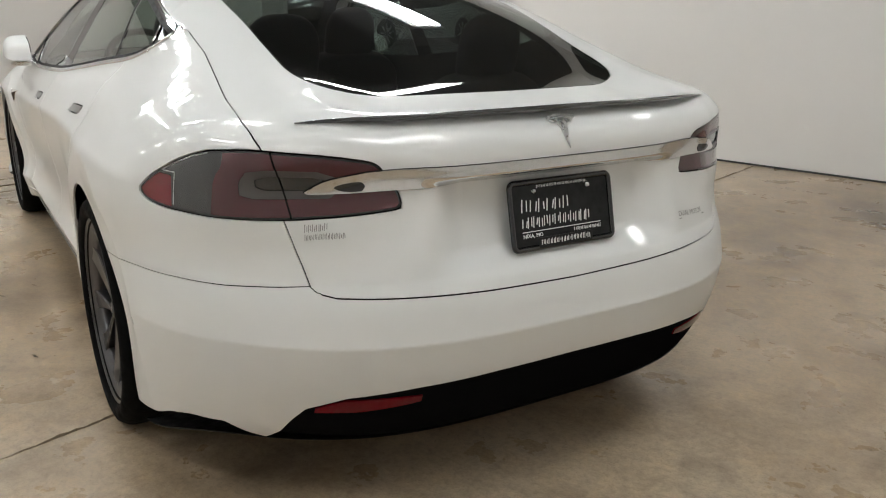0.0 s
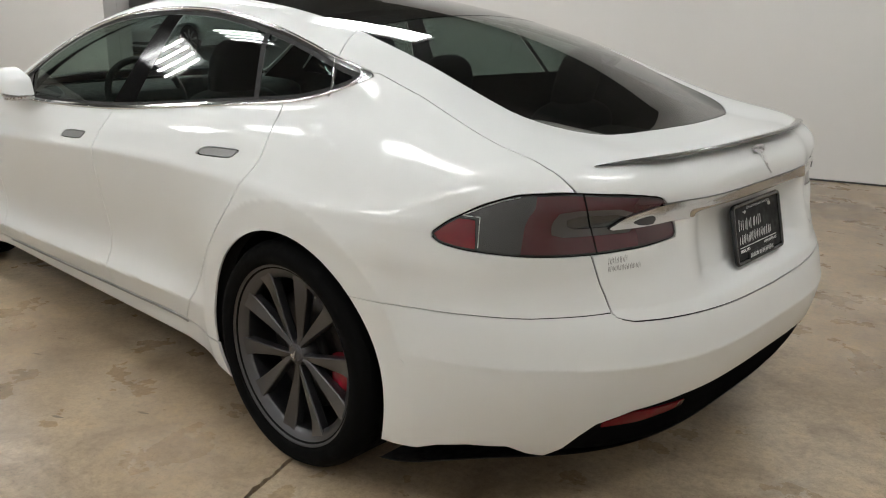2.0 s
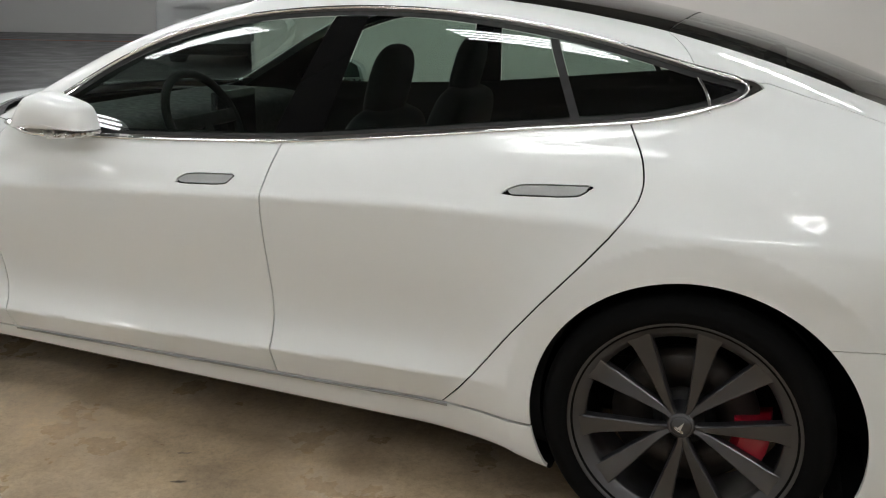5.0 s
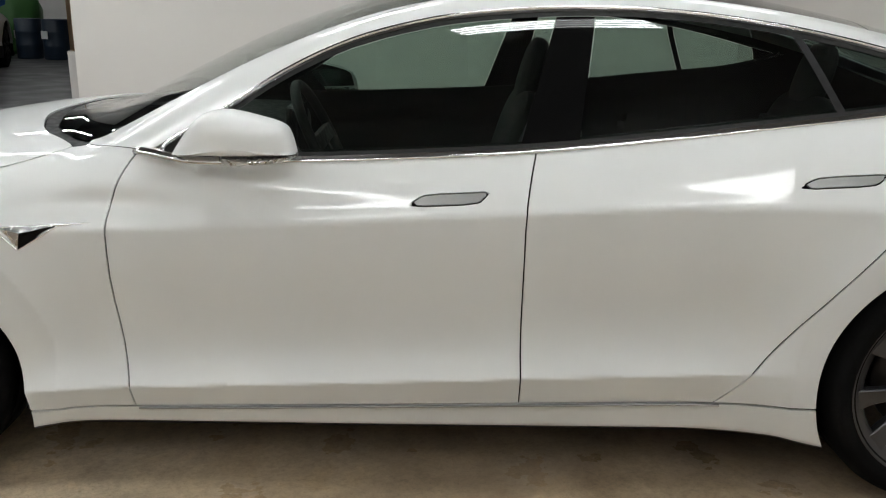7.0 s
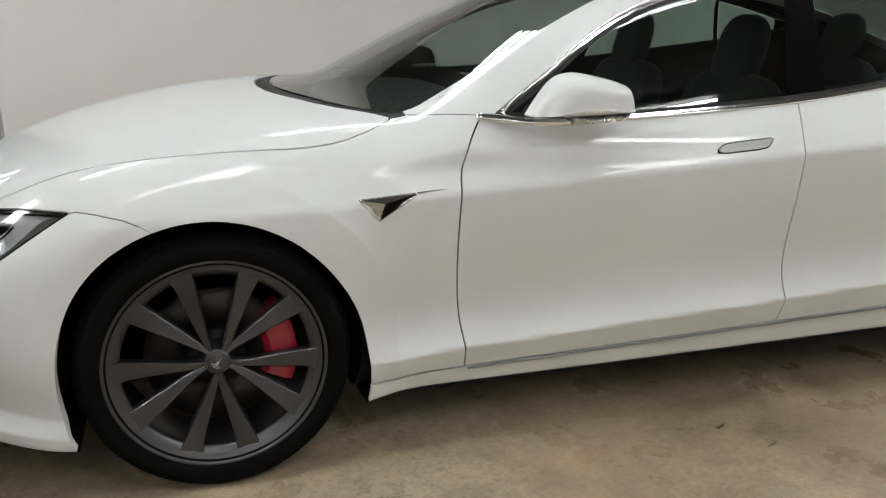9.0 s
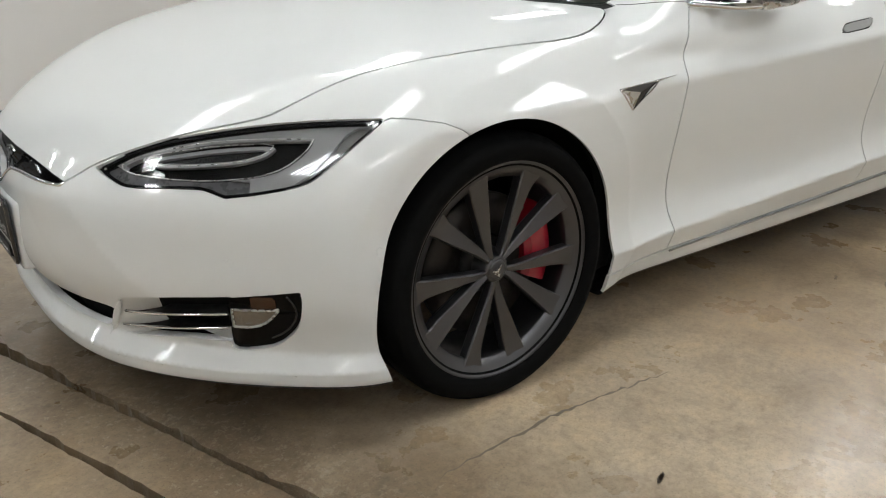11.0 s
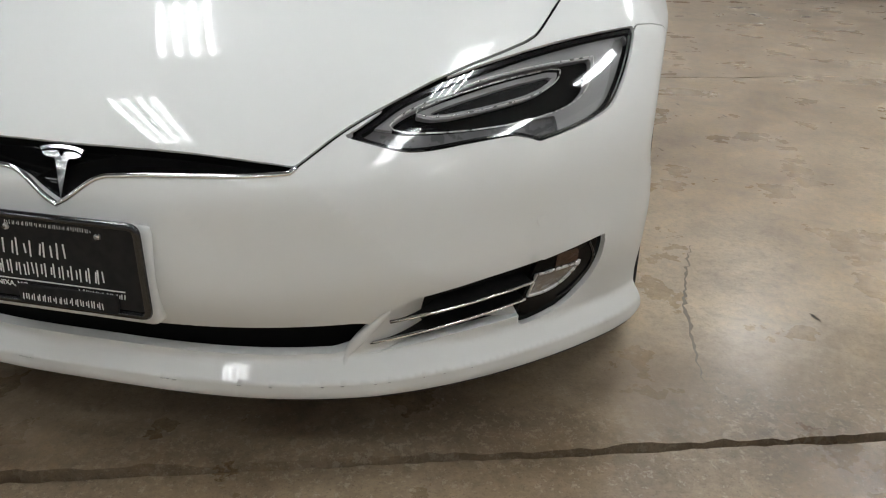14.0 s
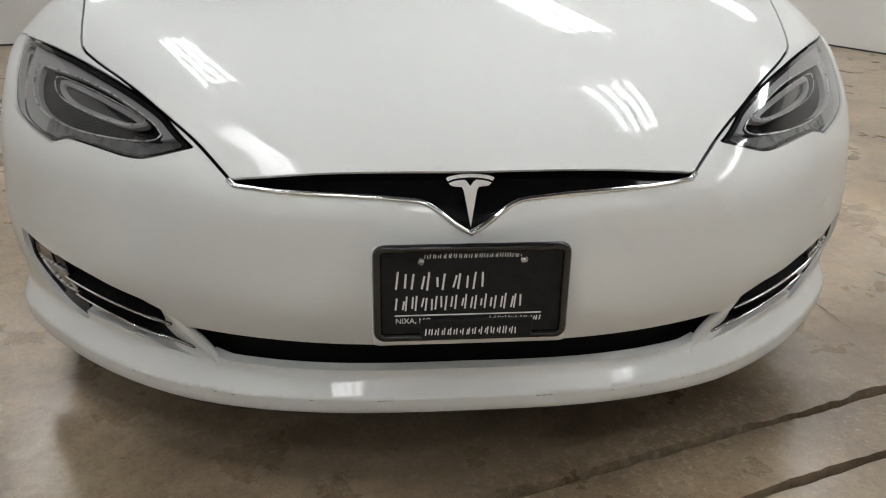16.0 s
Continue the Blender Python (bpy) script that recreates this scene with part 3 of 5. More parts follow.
def at_nose(y, z):
    """Points of the nose at given heights."""
    lo, hi = np.full(len(y), 3.3), np.full(len(y), 4.0)
    for _ in range(30):
        mid = (lo + hi) / 2
        out = skin(np.stack([mid, y, z], 1)) > 0
        lo, hi = np.where(out, lo, mid), np.where(out, mid, hi)
    return np.stack([lo, y, z], 1)


def loop_tube(path, radius, closed=False, segments=6, flat=1.0, up=None):
    """A tube along 3D points."""
    p = np.array(path, float)
    t = np.roll(p, -1, 0) - np.roll(p, 1, 0)
    if not closed:
        t[0], t[-1] = p[1] - p[0], p[-1] - p[-2]
    t /= np.linalg.norm(t, axis=1)[:, None]
    up = np.tile([0.0, 0.0, 1.0], (len(p), 1)) if up is None else up
    a = np.cross(t, up)
    a /= np.maximum(np.linalg.norm(a, axis=1), 1e-9)[:, None]
    b = np.cross(a, t)
    r = np.broadcast_to(radius, len(p))
    bm = bmesh.new()
    rings = []
    for i in range(len(p)):
        rings.append([bm.verts.new(p[i] + r[i] * (math.cos(w) * a[i] + flat * math.sin(w) * b[i]))
                      for w in (2 * math.pi * k / segments for k in range(segments))])
    for i in range(len(p) if closed else len(p) - 1):
        x, y = rings[i], rings[(i + 1) % len(p)]
        for k in range(segments):
            bm.faces.new((x[k], x[(k + 1) % segments], y[(k + 1) % segments], y[k]))
    if not closed:
        bm.faces.new(rings[0][::-1])
        bm.faces.new(rings[-1])
    return bm


def resampled(poly, n):
    """A closed outline at even steps."""
    p = np.concatenate([poly, poly[:1]])
    d = np.r_[0, np.cumsum(np.linalg.norm(np.diff(p, axis=0), axis=1))]
    t = np.linspace(0, d[-1], n + 1)[:-1]
    return np.stack([np.interp(t, d, p[:, i]) for i in range(2)], 1)


def rooted(point, lo, hi, n, lift):
    """Points of the skin along a way that leads outward, raised a little."""
    lo, hi = np.full(n, lo), np.full(n, hi)
    for _ in range(26):
        mid = (lo + hi) / 2
        out = skin(point(mid)) > 0
        lo, hi = np.where(out, lo, mid), np.where(out, mid, hi)
    p = point(lo)
    g = gradient(skin, p)
    return p + lift * g / np.linalg.norm(g, axis=1)[:, None]


def at_side(x, z, s=1, lift=0.0):
    return rooted(lambda y: np.stack([x, y, z], 1), 0.35, 1.1, len(x), lift) * (1, s, 1)


def at_corner(w, z, s=1, lift=0.0, front=True):
    """Points by the slanting measure of the corner outlines."""
    if front:
        w, z = fore(np.asarray(w, float), np.asarray(z, float), -1)
    return rooted(lambda y: np.stack([y - w if front else w - y, y, z], 1), 0.3, 1.1, len(w), lift) * (1, s, 1)


def dense(points, n=60):
    """A smooth open curve through a few 3D points."""
    p = np.array(points, float)
    d = np.r_[0, np.cumsum(np.linalg.norm(np.diff(p, axis=0), axis=1))]
    t = np.linspace(0, d[-1], n)
    return np.stack([curve(*zip(d, p[:, i]))(t) for i in range(3)], 1)


def revolve(profile, segments=64, axis_y=True):
    """A ring solid from (radius, y) points round the y axis."""
    bm = bmesh.new()
    rings = [[bm.verts.new((r * math.cos(a), y, r * math.sin(a))) for a in (2 * math.pi * k / segments for k in range(segments))] for r, y in profile]
    for x, y in zip(rings, rings[1:]):
        for k in range(segments):
            bm.faces.new((x[k], x[(k + 1) % segments], y[(k + 1) % segments], y[k]))
    bmesh.ops.recalc_face_normals(bm, faces=bm.faces)
    return bm


# outlines of the openings and panels, from the side, from above, from the front
DLO = chaikin([(2.207, 0.953), (2.0, 0.945), (1.788, 0.944), (1.5, 0.957), (1.175, 0.975), (0.78, 1.018), (0.487, 1.053), (0.232, 1.081), (0.14, 1.094),
               (0.025, 1.123), (-0.05, 1.155), (-0.106, 1.186), (0.06, 1.219), (0.16, 1.245), (0.31, 1.28), (0.455, 1.307), (0.63, 1.331), (0.78, 1.345),
               (0.93, 1.350), (1.09, 1.348), (1.25, 1.338), (1.42, 1.319), (1.57, 1.286), (1.71, 1.243), (1.87, 1.164), (2.014, 1.068), (2.16, 0.984)], 1)
FRONT_DOOR = chaikin([(2.222, 0.965), (2.25, 0.925), (2.271, 0.887), (2.296, 0.815), (2.302, 0.74), (2.304, 0.607), (2.291, 0.417), (2.277, 0.32), (2.272, 0.2465), (2.272, 0.2465),
                      (1.198, 0.272), (1.198, 0.272), (1.203, 0.628), (1.206, 0.83), (1.193, 0.911), (1.174, 0.99), (1.174, 1.05), (2.02, 1.05), (2.14, 0.985), (2.19, 0.965)], 1)
REAR_DOOR = chaikin([(1.198, 0.272), (1.198, 0.272), (0.655, 0.284), (0.655, 0.284), (0.576, 0.371), (0.414, 0.591), (0.224, 0.814), (0.155, 0.912), (0.145, 0.955), (0.150, 0.988), (0.162, 1.022),
                     (0.205, 1.08), (0.225, 1.12), (1.174, 1.12), (1.174, 0.99), (1.193, 0.911), (1.206, 0.83), (1.203, 0.628)], 1)
TOPGLASS = chaikin([(2.69, -0.2), (2.69, 0.05), (2.675, 0.18), (2.645, 0.31), (2.565, 0.545), (2.44, 0.68), (2.40, 0.705), (2.25, 0.692), (2.1, 0.672), (1.9, 0.625), (1.7, 0.565), (1.5, 0.525), (1.2, 0.508),
                    (0.8, 0.498), (0.45, 0.497), (0.172, 0.502), (0.04, 0.518), (-0.21, 0.517), (-0.376, 0.516), (-0.50, 0.517), (-0.585, 0.49), (-0.65, 0.44), (-0.715, 0.325),
                    (-0.745, 0.18), (-0.76, 0.03), (-0.76, -0.2)], 1)
HOODLINE = chaikin([(3.853, -0.2), (3.853, 0.0), (3.850, 0.15), (3.842, 0.31), (3.832, 0.391), (3.832, 0.391), (3.770, 0.450), (3.70, 0.52), (3.62, 0.59), (3.54, 0.66), (3.47, 0.712), (3.42, 0.726), (3.287, 0.752),
                    (3.154, 0.786), (3.02, 0.818), (2.87, 0.835), (2.714, 0.841), (2.608, 0.831), (2.515, 0.796), (2.44, 0.735), (2.47, 0.69), (2.60, 0.555), (2.70, 0.31), (2.735, 0.15), (2.745, -0.2)], 1)
HEADLIGHT = chaikin([(-3.30, 0.657), (-3.30, 0.657), (-3.237, 0.677), (-3.153, 0.705), (-3.039, 0.727), (-2.906, 0.746), (-2.716, 0.766), (-2.539, 0.777), (-2.365, 0.780), (-2.358, 0.778), (-2.399, 0.752), (-2.470, 0.709),
                     (-2.545, 0.666), (-2.60, 0.648), (-2.72, 0.628), (-2.814, 0.618), (-2.814, 0.618), (-2.866, 0.632), (-2.898, 0.637), (-3.019, 0.632), (-3.115, 0.625), (-3.172, 0.625), (-3.209, 0.632)], 1)
HOLE = chaikin([(-3.205, 0.669), (-3.159, 0.687), (-3.066, 0.706), (-2.915, 0.729), (-2.757, 0.741), (-2.560, 0.745), (-2.560, 0.745), (-2.578, 0.721), (-2.637, 0.689), (-2.716, 0.671), (-2.865, 0.659), (-3.034, 0.657), (-3.158, 0.660)], 1)
TEAR = chaikin([(-3.138, 0.690), (-3.024, 0.709), (-2.86, 0.727), (-2.674, 0.737), (-2.701, 0.716), (-2.779, 0.699), (-2.922, 0.688), (-3.073, 0.680)], 1)
SHROUD = chaikin([(-2.456, 0.768), (-2.37, 0.774), (-2.555, 0.660), (-2.63, 0.640), (-2.645, 0.646), (-2.567, 0.675), (-2.508, 0.717)], 1)
TAILLAMP = chaikin([(0.372, 0.849), (0.313, 0.885), (0.256, 0.907), (0.199, 0.929), (0.123, 0.949), (0.069, 0.960), (-0.06, 0.967), (-0.138, 0.965), (-0.337, 0.955), (-0.436, 0.942), (-0.461, 0.930),
                    (-0.477, 0.908), (-0.511, 0.870), (-0.525, 0.834), (-0.511, 0.828), (-0.349, 0.821), (-0.196, 0.813), (-0.066, 0.810), (0.065, 0.810), (0.178, 0.816), (0.255, 0.820), (0.333, 0.830)], 1)
APPLIQUE = chaikin([(-0.1, 0.922), (0.3, 0.922), (0.5, 0.921), (0.56, 0.912), (0.60, 0.902), (0.632, 0.883), (0.650, 0.869), (0.60, 0.871), (0.5, 0.873), (0.3, 0.872), (-0.1, 0.871)], 1)
FOG = chaikin([(-2.582, 0.424), (-2.582, 0.424), (-2.811, 0.404), (-2.811, 0.404), (-2.829, 0.369), (-2.841, 0.268), (-2.834, 0.252), (-2.777, 0.253), (-2.68, 0.269), (-2.61, 0.317), (-2.586, 0.371)], 1)
DUCT = chaikin([(-3.31, 0.315), (-3.203, 0.373), (-3.056, 0.391), (-2.802, 0.408), (-2.802, 0.408), (-2.820, 0.369), (-2.830, 0.278), (-2.830, 0.275), (-3.029, 0.269), (-3.245, 0.248), (-3.31, 0.255)], 1)
FOGLAMP = chaikin([(-2.813, 0.368), (-2.813, 0.368), (-2.675, 0.370), (-2.655, 0.377), (-2.685, 0.347), (-2.723, 0.324), (-2.766, 0.315), (-2.82, 0.315), (-2.82, 0.315)], 1)
SLOT = chaikin([(-0.1, 0.318), (0.2, 0.319), (0.4, 0.324), (0.49, 0.326), (0.50, 0.315), (0.468, 0.254), (0.3, 0.252), (0.0, 0.255), (-0.1, 0.255)], 1)

hatch_side_x = along([(-0.85, 0.71), (-0.814, 0.722), (-0.75, 0.728), (-0.6, 0.713), (-0.447, 0.69), (-0.277, 0.668), (-0.10, 0.662), (0.05, 0.72), (0.2, 0.75)])
hatch_side_z = along([(0.60, 0.56), (0.635, 0.60), (0.65, 0.632), (0.664, 0.645), (0.71, 0.655), (0.81, 0.683), (0.865, 0.70), (0.964, 0.71)])
hatch_low = along([(0.0, 0.628), (0.25, 0.632), (0.53, 0.640), (0.60, 0.643), (0.632, 0.652), (0.66, 0.672), (0.8, 0.8)])


def hatch_field(v):
    x, y, z = v.T
    side = np.where(z > 0.964, hatch_side_x(x), hatch_side_z(z))
    g = np.maximum(y - side, (hatch_low(y) - z) * 0.9)
    return np.maximum(g, x - (0.135 + 0.15 * y * y) - np.where(y > 0.5, -0.75 * (y - 0.5), 0))


fender_seam = along([(3.0, 0.62), (3.089, 0.72), (3.114, 0.738), (3.157, 0.757), (3.214, 0.768), (3.263, 0.772), (3.35, 0.740), (3.5, 0.695), (3.70, 0.658), (3.765, 0.655), (3.785, 1.2), (3.9, 1.2)])
bumper_seam = along([(-0.2, 0.62), (-0.303, 0.635), (-0.436, 0.646), (-0.53, 0.653), (-0.672, 0.657), (-0.783, 0.657), (-0.875, 0.663), (-0.92, 0.668), (-1.2, 0.668)])
bumper_low = along([(0.60, 0.236), (0.49, 0.238), (0.404, 0.245), (0.33, 0.268), (0.218, 0.287), (0.075, 0.292), (0.0, 0.265), (-0.064, 0.252), (-0.127, 0.280), (-0.184, 0.326), (-0.241, 0.363), (-0.379, 0.396), (-0.594, 0.414), (-0.844, 0.424), (-1.06, 0.426)])
diffuser_low = along([(0.0, 0.275), (-0.2, 0.268), (-0.4, 0.255), (-0.7, 0.232), (-1.06, 0.215)])
rocker_top = lambda x: 0.247 + (2.277 - x) * 0.0235

rest = cut(*HALF, -HALF[0][:, 1])
front_arch = curve((-90, 0.43), (-25, 0.408), (0, 0.395), (30, 0.397), (50, 0.396), (67, 0.391), (89, 0.384), (110, 0.375), (130, 0.368), (150, 0.368), (170, 0.380), (188, 0.397), (204, 0.43), (270, 0.46))


def arch_field(v):
    """Below zero inside the openings for the wheels."""
    x, y, z = v.T
    rear = np.hypot((x + 0.018) / 0.404, (z - 0.357) / 0.396) * 0.4 - 0.4
    turn = (np.degrees(np.arctan2(z - 0.36, x - 2.95)) + 90) % 360 - 90
    return np.where(y > 0.5, np.minimum(rear, np.hypot(x - 2.95, z - 0.36) - front_arch(turn)), 1)


rest = cut(*rest, -arch_field(rest[0]))

# glass and trim of the side windows
dlo, rest = peel(rest, lambda v: np.where(v[:, 1] > 0.4, inside(DLO, SIDE(v)), 1), 0.0015)
TRIM = 0.012
trim, panes = peel(dlo, lambda v: -inside(DLO, SIDE(v)) - TRIM, 0.0)
seal, panes = peel(panes, lambda v: -inside(DLO, SIDE(v)) - TRIM - 0.011, 0.0)
pillar_a = lambda v: v[:, 0] - (1.115 + (1.32 - v[:, 2]) * 0.32)
pillar_b = lambda v: v[:, 0] - (1.005 + (1.32 - v[:, 2]) * 0.175)
front_pane, panes = peel(panes, lambda v: -pillar_a(v), 0.0015)
pillar, panes = peel(panes, lambda v: -pillar_b(v), 0.0015)
divider = lambda v: v[:, 0] - (0.445 - (1.29 - v[:, 2]) * 0.50)
rear_pane, panes = peel(panes, lambda v: 0.016 - divider(v), 0.001)
strip, panes = peel(panes, lambda v: -0.010 - divider(v), 0.001)
corner, quarter = peel(panes, lambda v: v[:, 0] - (0.045 + 0.5 * (v[:, 2] - 1.16)), 0.001)

# glass overhead, panel by panel
over, rest = peel(rest, lambda v: np.where(v[:, 2] > 0.93, inside(TOPGLASS, TOP(v)), 1), 0.002)
rear_glass, over = peel(over, lambda v: v[:, 0] - (0.135 + 0.15 * v[:, 1] ** 2), 0.003)
roof_glass, screen = peel(over, lambda v: v[:, 0] - (1.52 - 0.25 * v[:, 1] ** 2), 0.003)
underbody, rest = peel(rest, lambda v: v[:, 2] - 0.163 - 0.013 * step(3.0, 3.3, v[:, 0]) - 0.085 * step(-0.35, -0.75, v[:, 0]) - 0.028 * step(0.30, 0.48, v[:, 0]) * step(2.70, 2.48, v[:, 0]), 0.0)
headlight, rest = peel(rest, lambda v: np.where(v[:, 0] > 3.1, inside(HEADLIGHT, FRONT_CORNER(v)), 1), 0.002)
applique, rest = peel(rest, lambda v: np.where(v[:, 0] < -0.8, inside(APPLIQUE, FACE(v)), 1), 0.001)
taillamp, rest = peel(rest, lambda v: np.where(v[:, 0] < -0.4, inside(TAILLAMP, REAR_CORNER(v)), 1), 0.002)
hood, rest = peel(rest, lambda v: np.where(v[:, 2] > 0.59, inside(HOODLINE, TOP(v)), 1))
cowl, rest = peel(rest, lambda v: np.where((v[:, 2] > 0.93) & (v[:, 0] > 2.0), np.maximum(v[:, 1] - 0.735, -1), 1) + np.where(v[:, 0] > 2.40, 0, 1), 0.0)
hatch, rest = peel(rest, hatch_field, 0.0016)
front_bumper, rest = peel(rest, lambda v: np.maximum(v[:, 2] - fender_seam(v[:, 0]), 3.0 - v[:, 0]), 0.0012)
rear_bumper, rest = peel(rest, lambda v: np.maximum(v[:, 2] - bumper_seam(v[:, 0]), v[:, 0] + 0.25), 0.0012)
rear_bumper, below = peel(rear_bumper, lambda v: bumper_low(v[:, 0] + v[:, 1]) - v[:, 2], 0.0)
diffuser = cut(*below, np.maximum(below[0][:, 0] + below[0][:, 1] + 0.05, diffuser_low(below[0][:, 0] + below[0][:, 1]) - below[0][:, 2]))
rocker, rest = peel(rest, lambda v: v[:, 2] - rocker_top(v[:, 0]), 0.004)
front_door, rest = peel(rest, lambda v: inside(FRONT_DOOR, SIDE(v)))
rear_door, rest = peel(rest, lambda v: inside(REAR_DOOR, SIDE(v)))

# front bumper's openings
grille_low = along([(0.0, 0.531), (0.022, 0.544), (0.045, 0.562), (0.065, 0.576), (0.085, 0.583), (0.16, 0.589), (0.32, 0.596), (0.392, 0.602), (0.408, 0.64), (0.43, 0.76)])
grille, front_bumper = peel(front_bumper, lambda v: np.maximum(grille_low(v[:, 1]) - v[:, 2], 3.7 - v[:, 0]), 0.0)
slot, front_bumper = peel(front_bumper, lambda v: inside(SLOT, FACE(v)), 0.0)
fog, front_bumper = peel(front_bumper, lambda v: inside(FOG, FRONT_CORNER(v)), 0.001)
duct, front_bumper = peel(front_bumper, lambda v: inside(DUCT, FRONT_CORNER(v)), 0.0)

HANDLE_F = chaikin([(1.516, 0.841), (1.49, 0.862), (1.465, 0.872), (1.301, 0.882), (1.301, 0.882), (1.315, 0.866), (1.332, 0.852)], 1)
HANDLE_R = chaikin([(0.503, 0.905), (0.47, 0.925), (0.44, 0.935), (0.262, 0.946), (0.262, 0.946), (0.28, 0.930), (0.303, 0.917)], 1)
front_handle, front_door = peel(front_door, lambda v: inside(HANDLE_F, SIDE(v)), 0.0018)
rear_handle, rear_door = peel(rear_door, lambda v: inside(HANDLE_R, SIDE(v)), 0.0018)

body = sheet("body", rest, PAINT, car)
sheet("hood", hood, PAINT, car)
sheet("cowl", cowl, MATT, car, inset=0.004)
hatch_ob = sheet("hatch", hatch, PAINT, car)
sheet("chrome_strip", applique, CHROME, hatch_ob, "polished chrome strip", inset=-0.003, rim=0.012)
front_bumper_ob = sheet("front_bumper", front_bumper, PAINT, car, rim=0.02)
rear_bumper_ob = sheet("rear_bumper", rear_bumper, PAINT, car, rim=0.012)
sheet("diffuser", diffuser, DIFFUSER, rear_bumper_ob, "gloss black rear diffuser", inset=0.006, rim=0.02)
sheet("underbody", underbody, MATT, car, rim=0)
sheet("windscreen", screen, GLASS_FRONT, car, rim=0.004)
sheet("roof_glass", roof_glass, GLASS_ROOF, car, "black panoramic roof glass", rim=0.004)
sheet("rear_glass", rear_glass, GLASS_REAR, car, rim=0.004)
sheet("grille", grille, PILLAR, front_bumper_ob, "gloss black nose panel", inset=0.022, rim=0)
sheet("air_intake", slot, LINER, front_bumper_ob, "dark lower air intake", inset=0.055, rim=0)
for side in ("left", "right"):
    sheet("rocker", rocker, PAINT, car, side=side, rim=0.01)
    door = sheet("front_door", front_door, PAINT, car, side=side)
    sheet("window_glass", front_pane, GLASS_SIDE, door, side=side, inset=0.005, rim=0)
    door = sheet("rear_door", rear_door, PAINT, car, side=side)
    sheet("window_glass", rear_pane, GLASS_SIDE, door, side=side, inset=0.005, rim=0)
    sheet("quarter_glass", quarter, GLASS_SIDE, car, side=side, inset=0.005, rim=0)
    sheet("pillar_cover", pillar, PILLAR, car, side=side, inset=0.004, rim=0)
    sheet("window_divider", strip, MATT, car, side=side, inset=0.003, rim=0)
    sheet("corner_cover", corner, PILLAR, car, "gloss black wedge", side=side, inset=0.003, rim=0)
    frame_ob = sheet("window_trim", trim, CHROME, car, "chrome trim round the windows", side=side, inset=-0.001, rim=0.006)
    sheet("window_seal", seal, MATT, car, "black rubber window seal", side=side, inset=0.002, rim=0)
    s = 1 if side == "left" else -1
    ring = resampled(DLO + (DLO.mean(0) - DLO) * 0.004, 220)
    ring = sum(np.roll(ring, k, 0) for k in range(-3, 4)) / 7
    part("trim_bead", loop_tube(at_side(ring[:, 0], ring[:, 1], s, 0.001), 0.0058, closed=True), CHROME, frame_ob, "bright rounded chrome bead")
    z = np.linspace(1.118, 1.198, 20)
    part("trim_bead", loop_tube(at_side(0.045 + 0.5 * (z - 1.16) + 6 * (z - 1.158) ** 2 - 0.01, z, s, 0.0), 0.004), CHROME, frame_ob)
    x = np.linspace(2.262, 0.635, 60)
    strip_line = at_side(x, rocker_top(x) - 0.002, s, 0.006)
    strip_line[:, 1] = np.polyval(np.polyfit(x, strip_line[:, 1], 8), x)
    part("sill_strip", loop_tube(strip_line, 0.0035), HANDLE, car, "thin satin strip along the sill")
    part("pillar_joint", loop_tube(on_skin(dense([(2.398, 0.732, 0.957), (2.307, 0.811, 0.967), (2.224, 0.845, 0.966)], 20)) * (1, s, 1), 0.0012), LINER, body)

# ---- lining seen through the glass and the joints ----
inner = surface(lambda p: skin(p) + 0.05, (-1.2, -0.1, 0.1), (4.0, 1.05, 1.5), 0.04)
inner = cut(*inner, -inner[0][:, 1])
v = inner[0]
inner = cut(*inner, -np.where((v[:, 1] > 0.4), inside(DLO, SIDE(v)) + 0.02, 1))
v = inner[0]
inner = cut(*inner, -np.where(v[:, 2] > 0.9, inside(TOPGLASS, TOP(v)) + 0.03, 1))
for wx, wz, r in ((-0.03, 0.36, 0.40), (2.96, 0.355, 0.39)):
    v = inner[0]
    inner = cut(*inner, np.where(v[:, 1] > 0.5, r - np.hypot(v[:, 0] - wx, v[:, 2] - wz), -1))
v, f = inner
ob = new("lining", mesh_of("lining", np.concatenate([v, v * FLIP]), np.concatenate([f, f[:, ::-1] + len(v)]), LINER))
ob.parent = car

# ---- lamps ----
def head_field(v):
    return inside(HEADLIGHT, FRONT_CORNER(v))


def split(mesh, field, lo, hi):
    g = field(mesh[0])
    m = cut(*mesh, g - hi)
    return cut(*m, lo - field(m[0]))


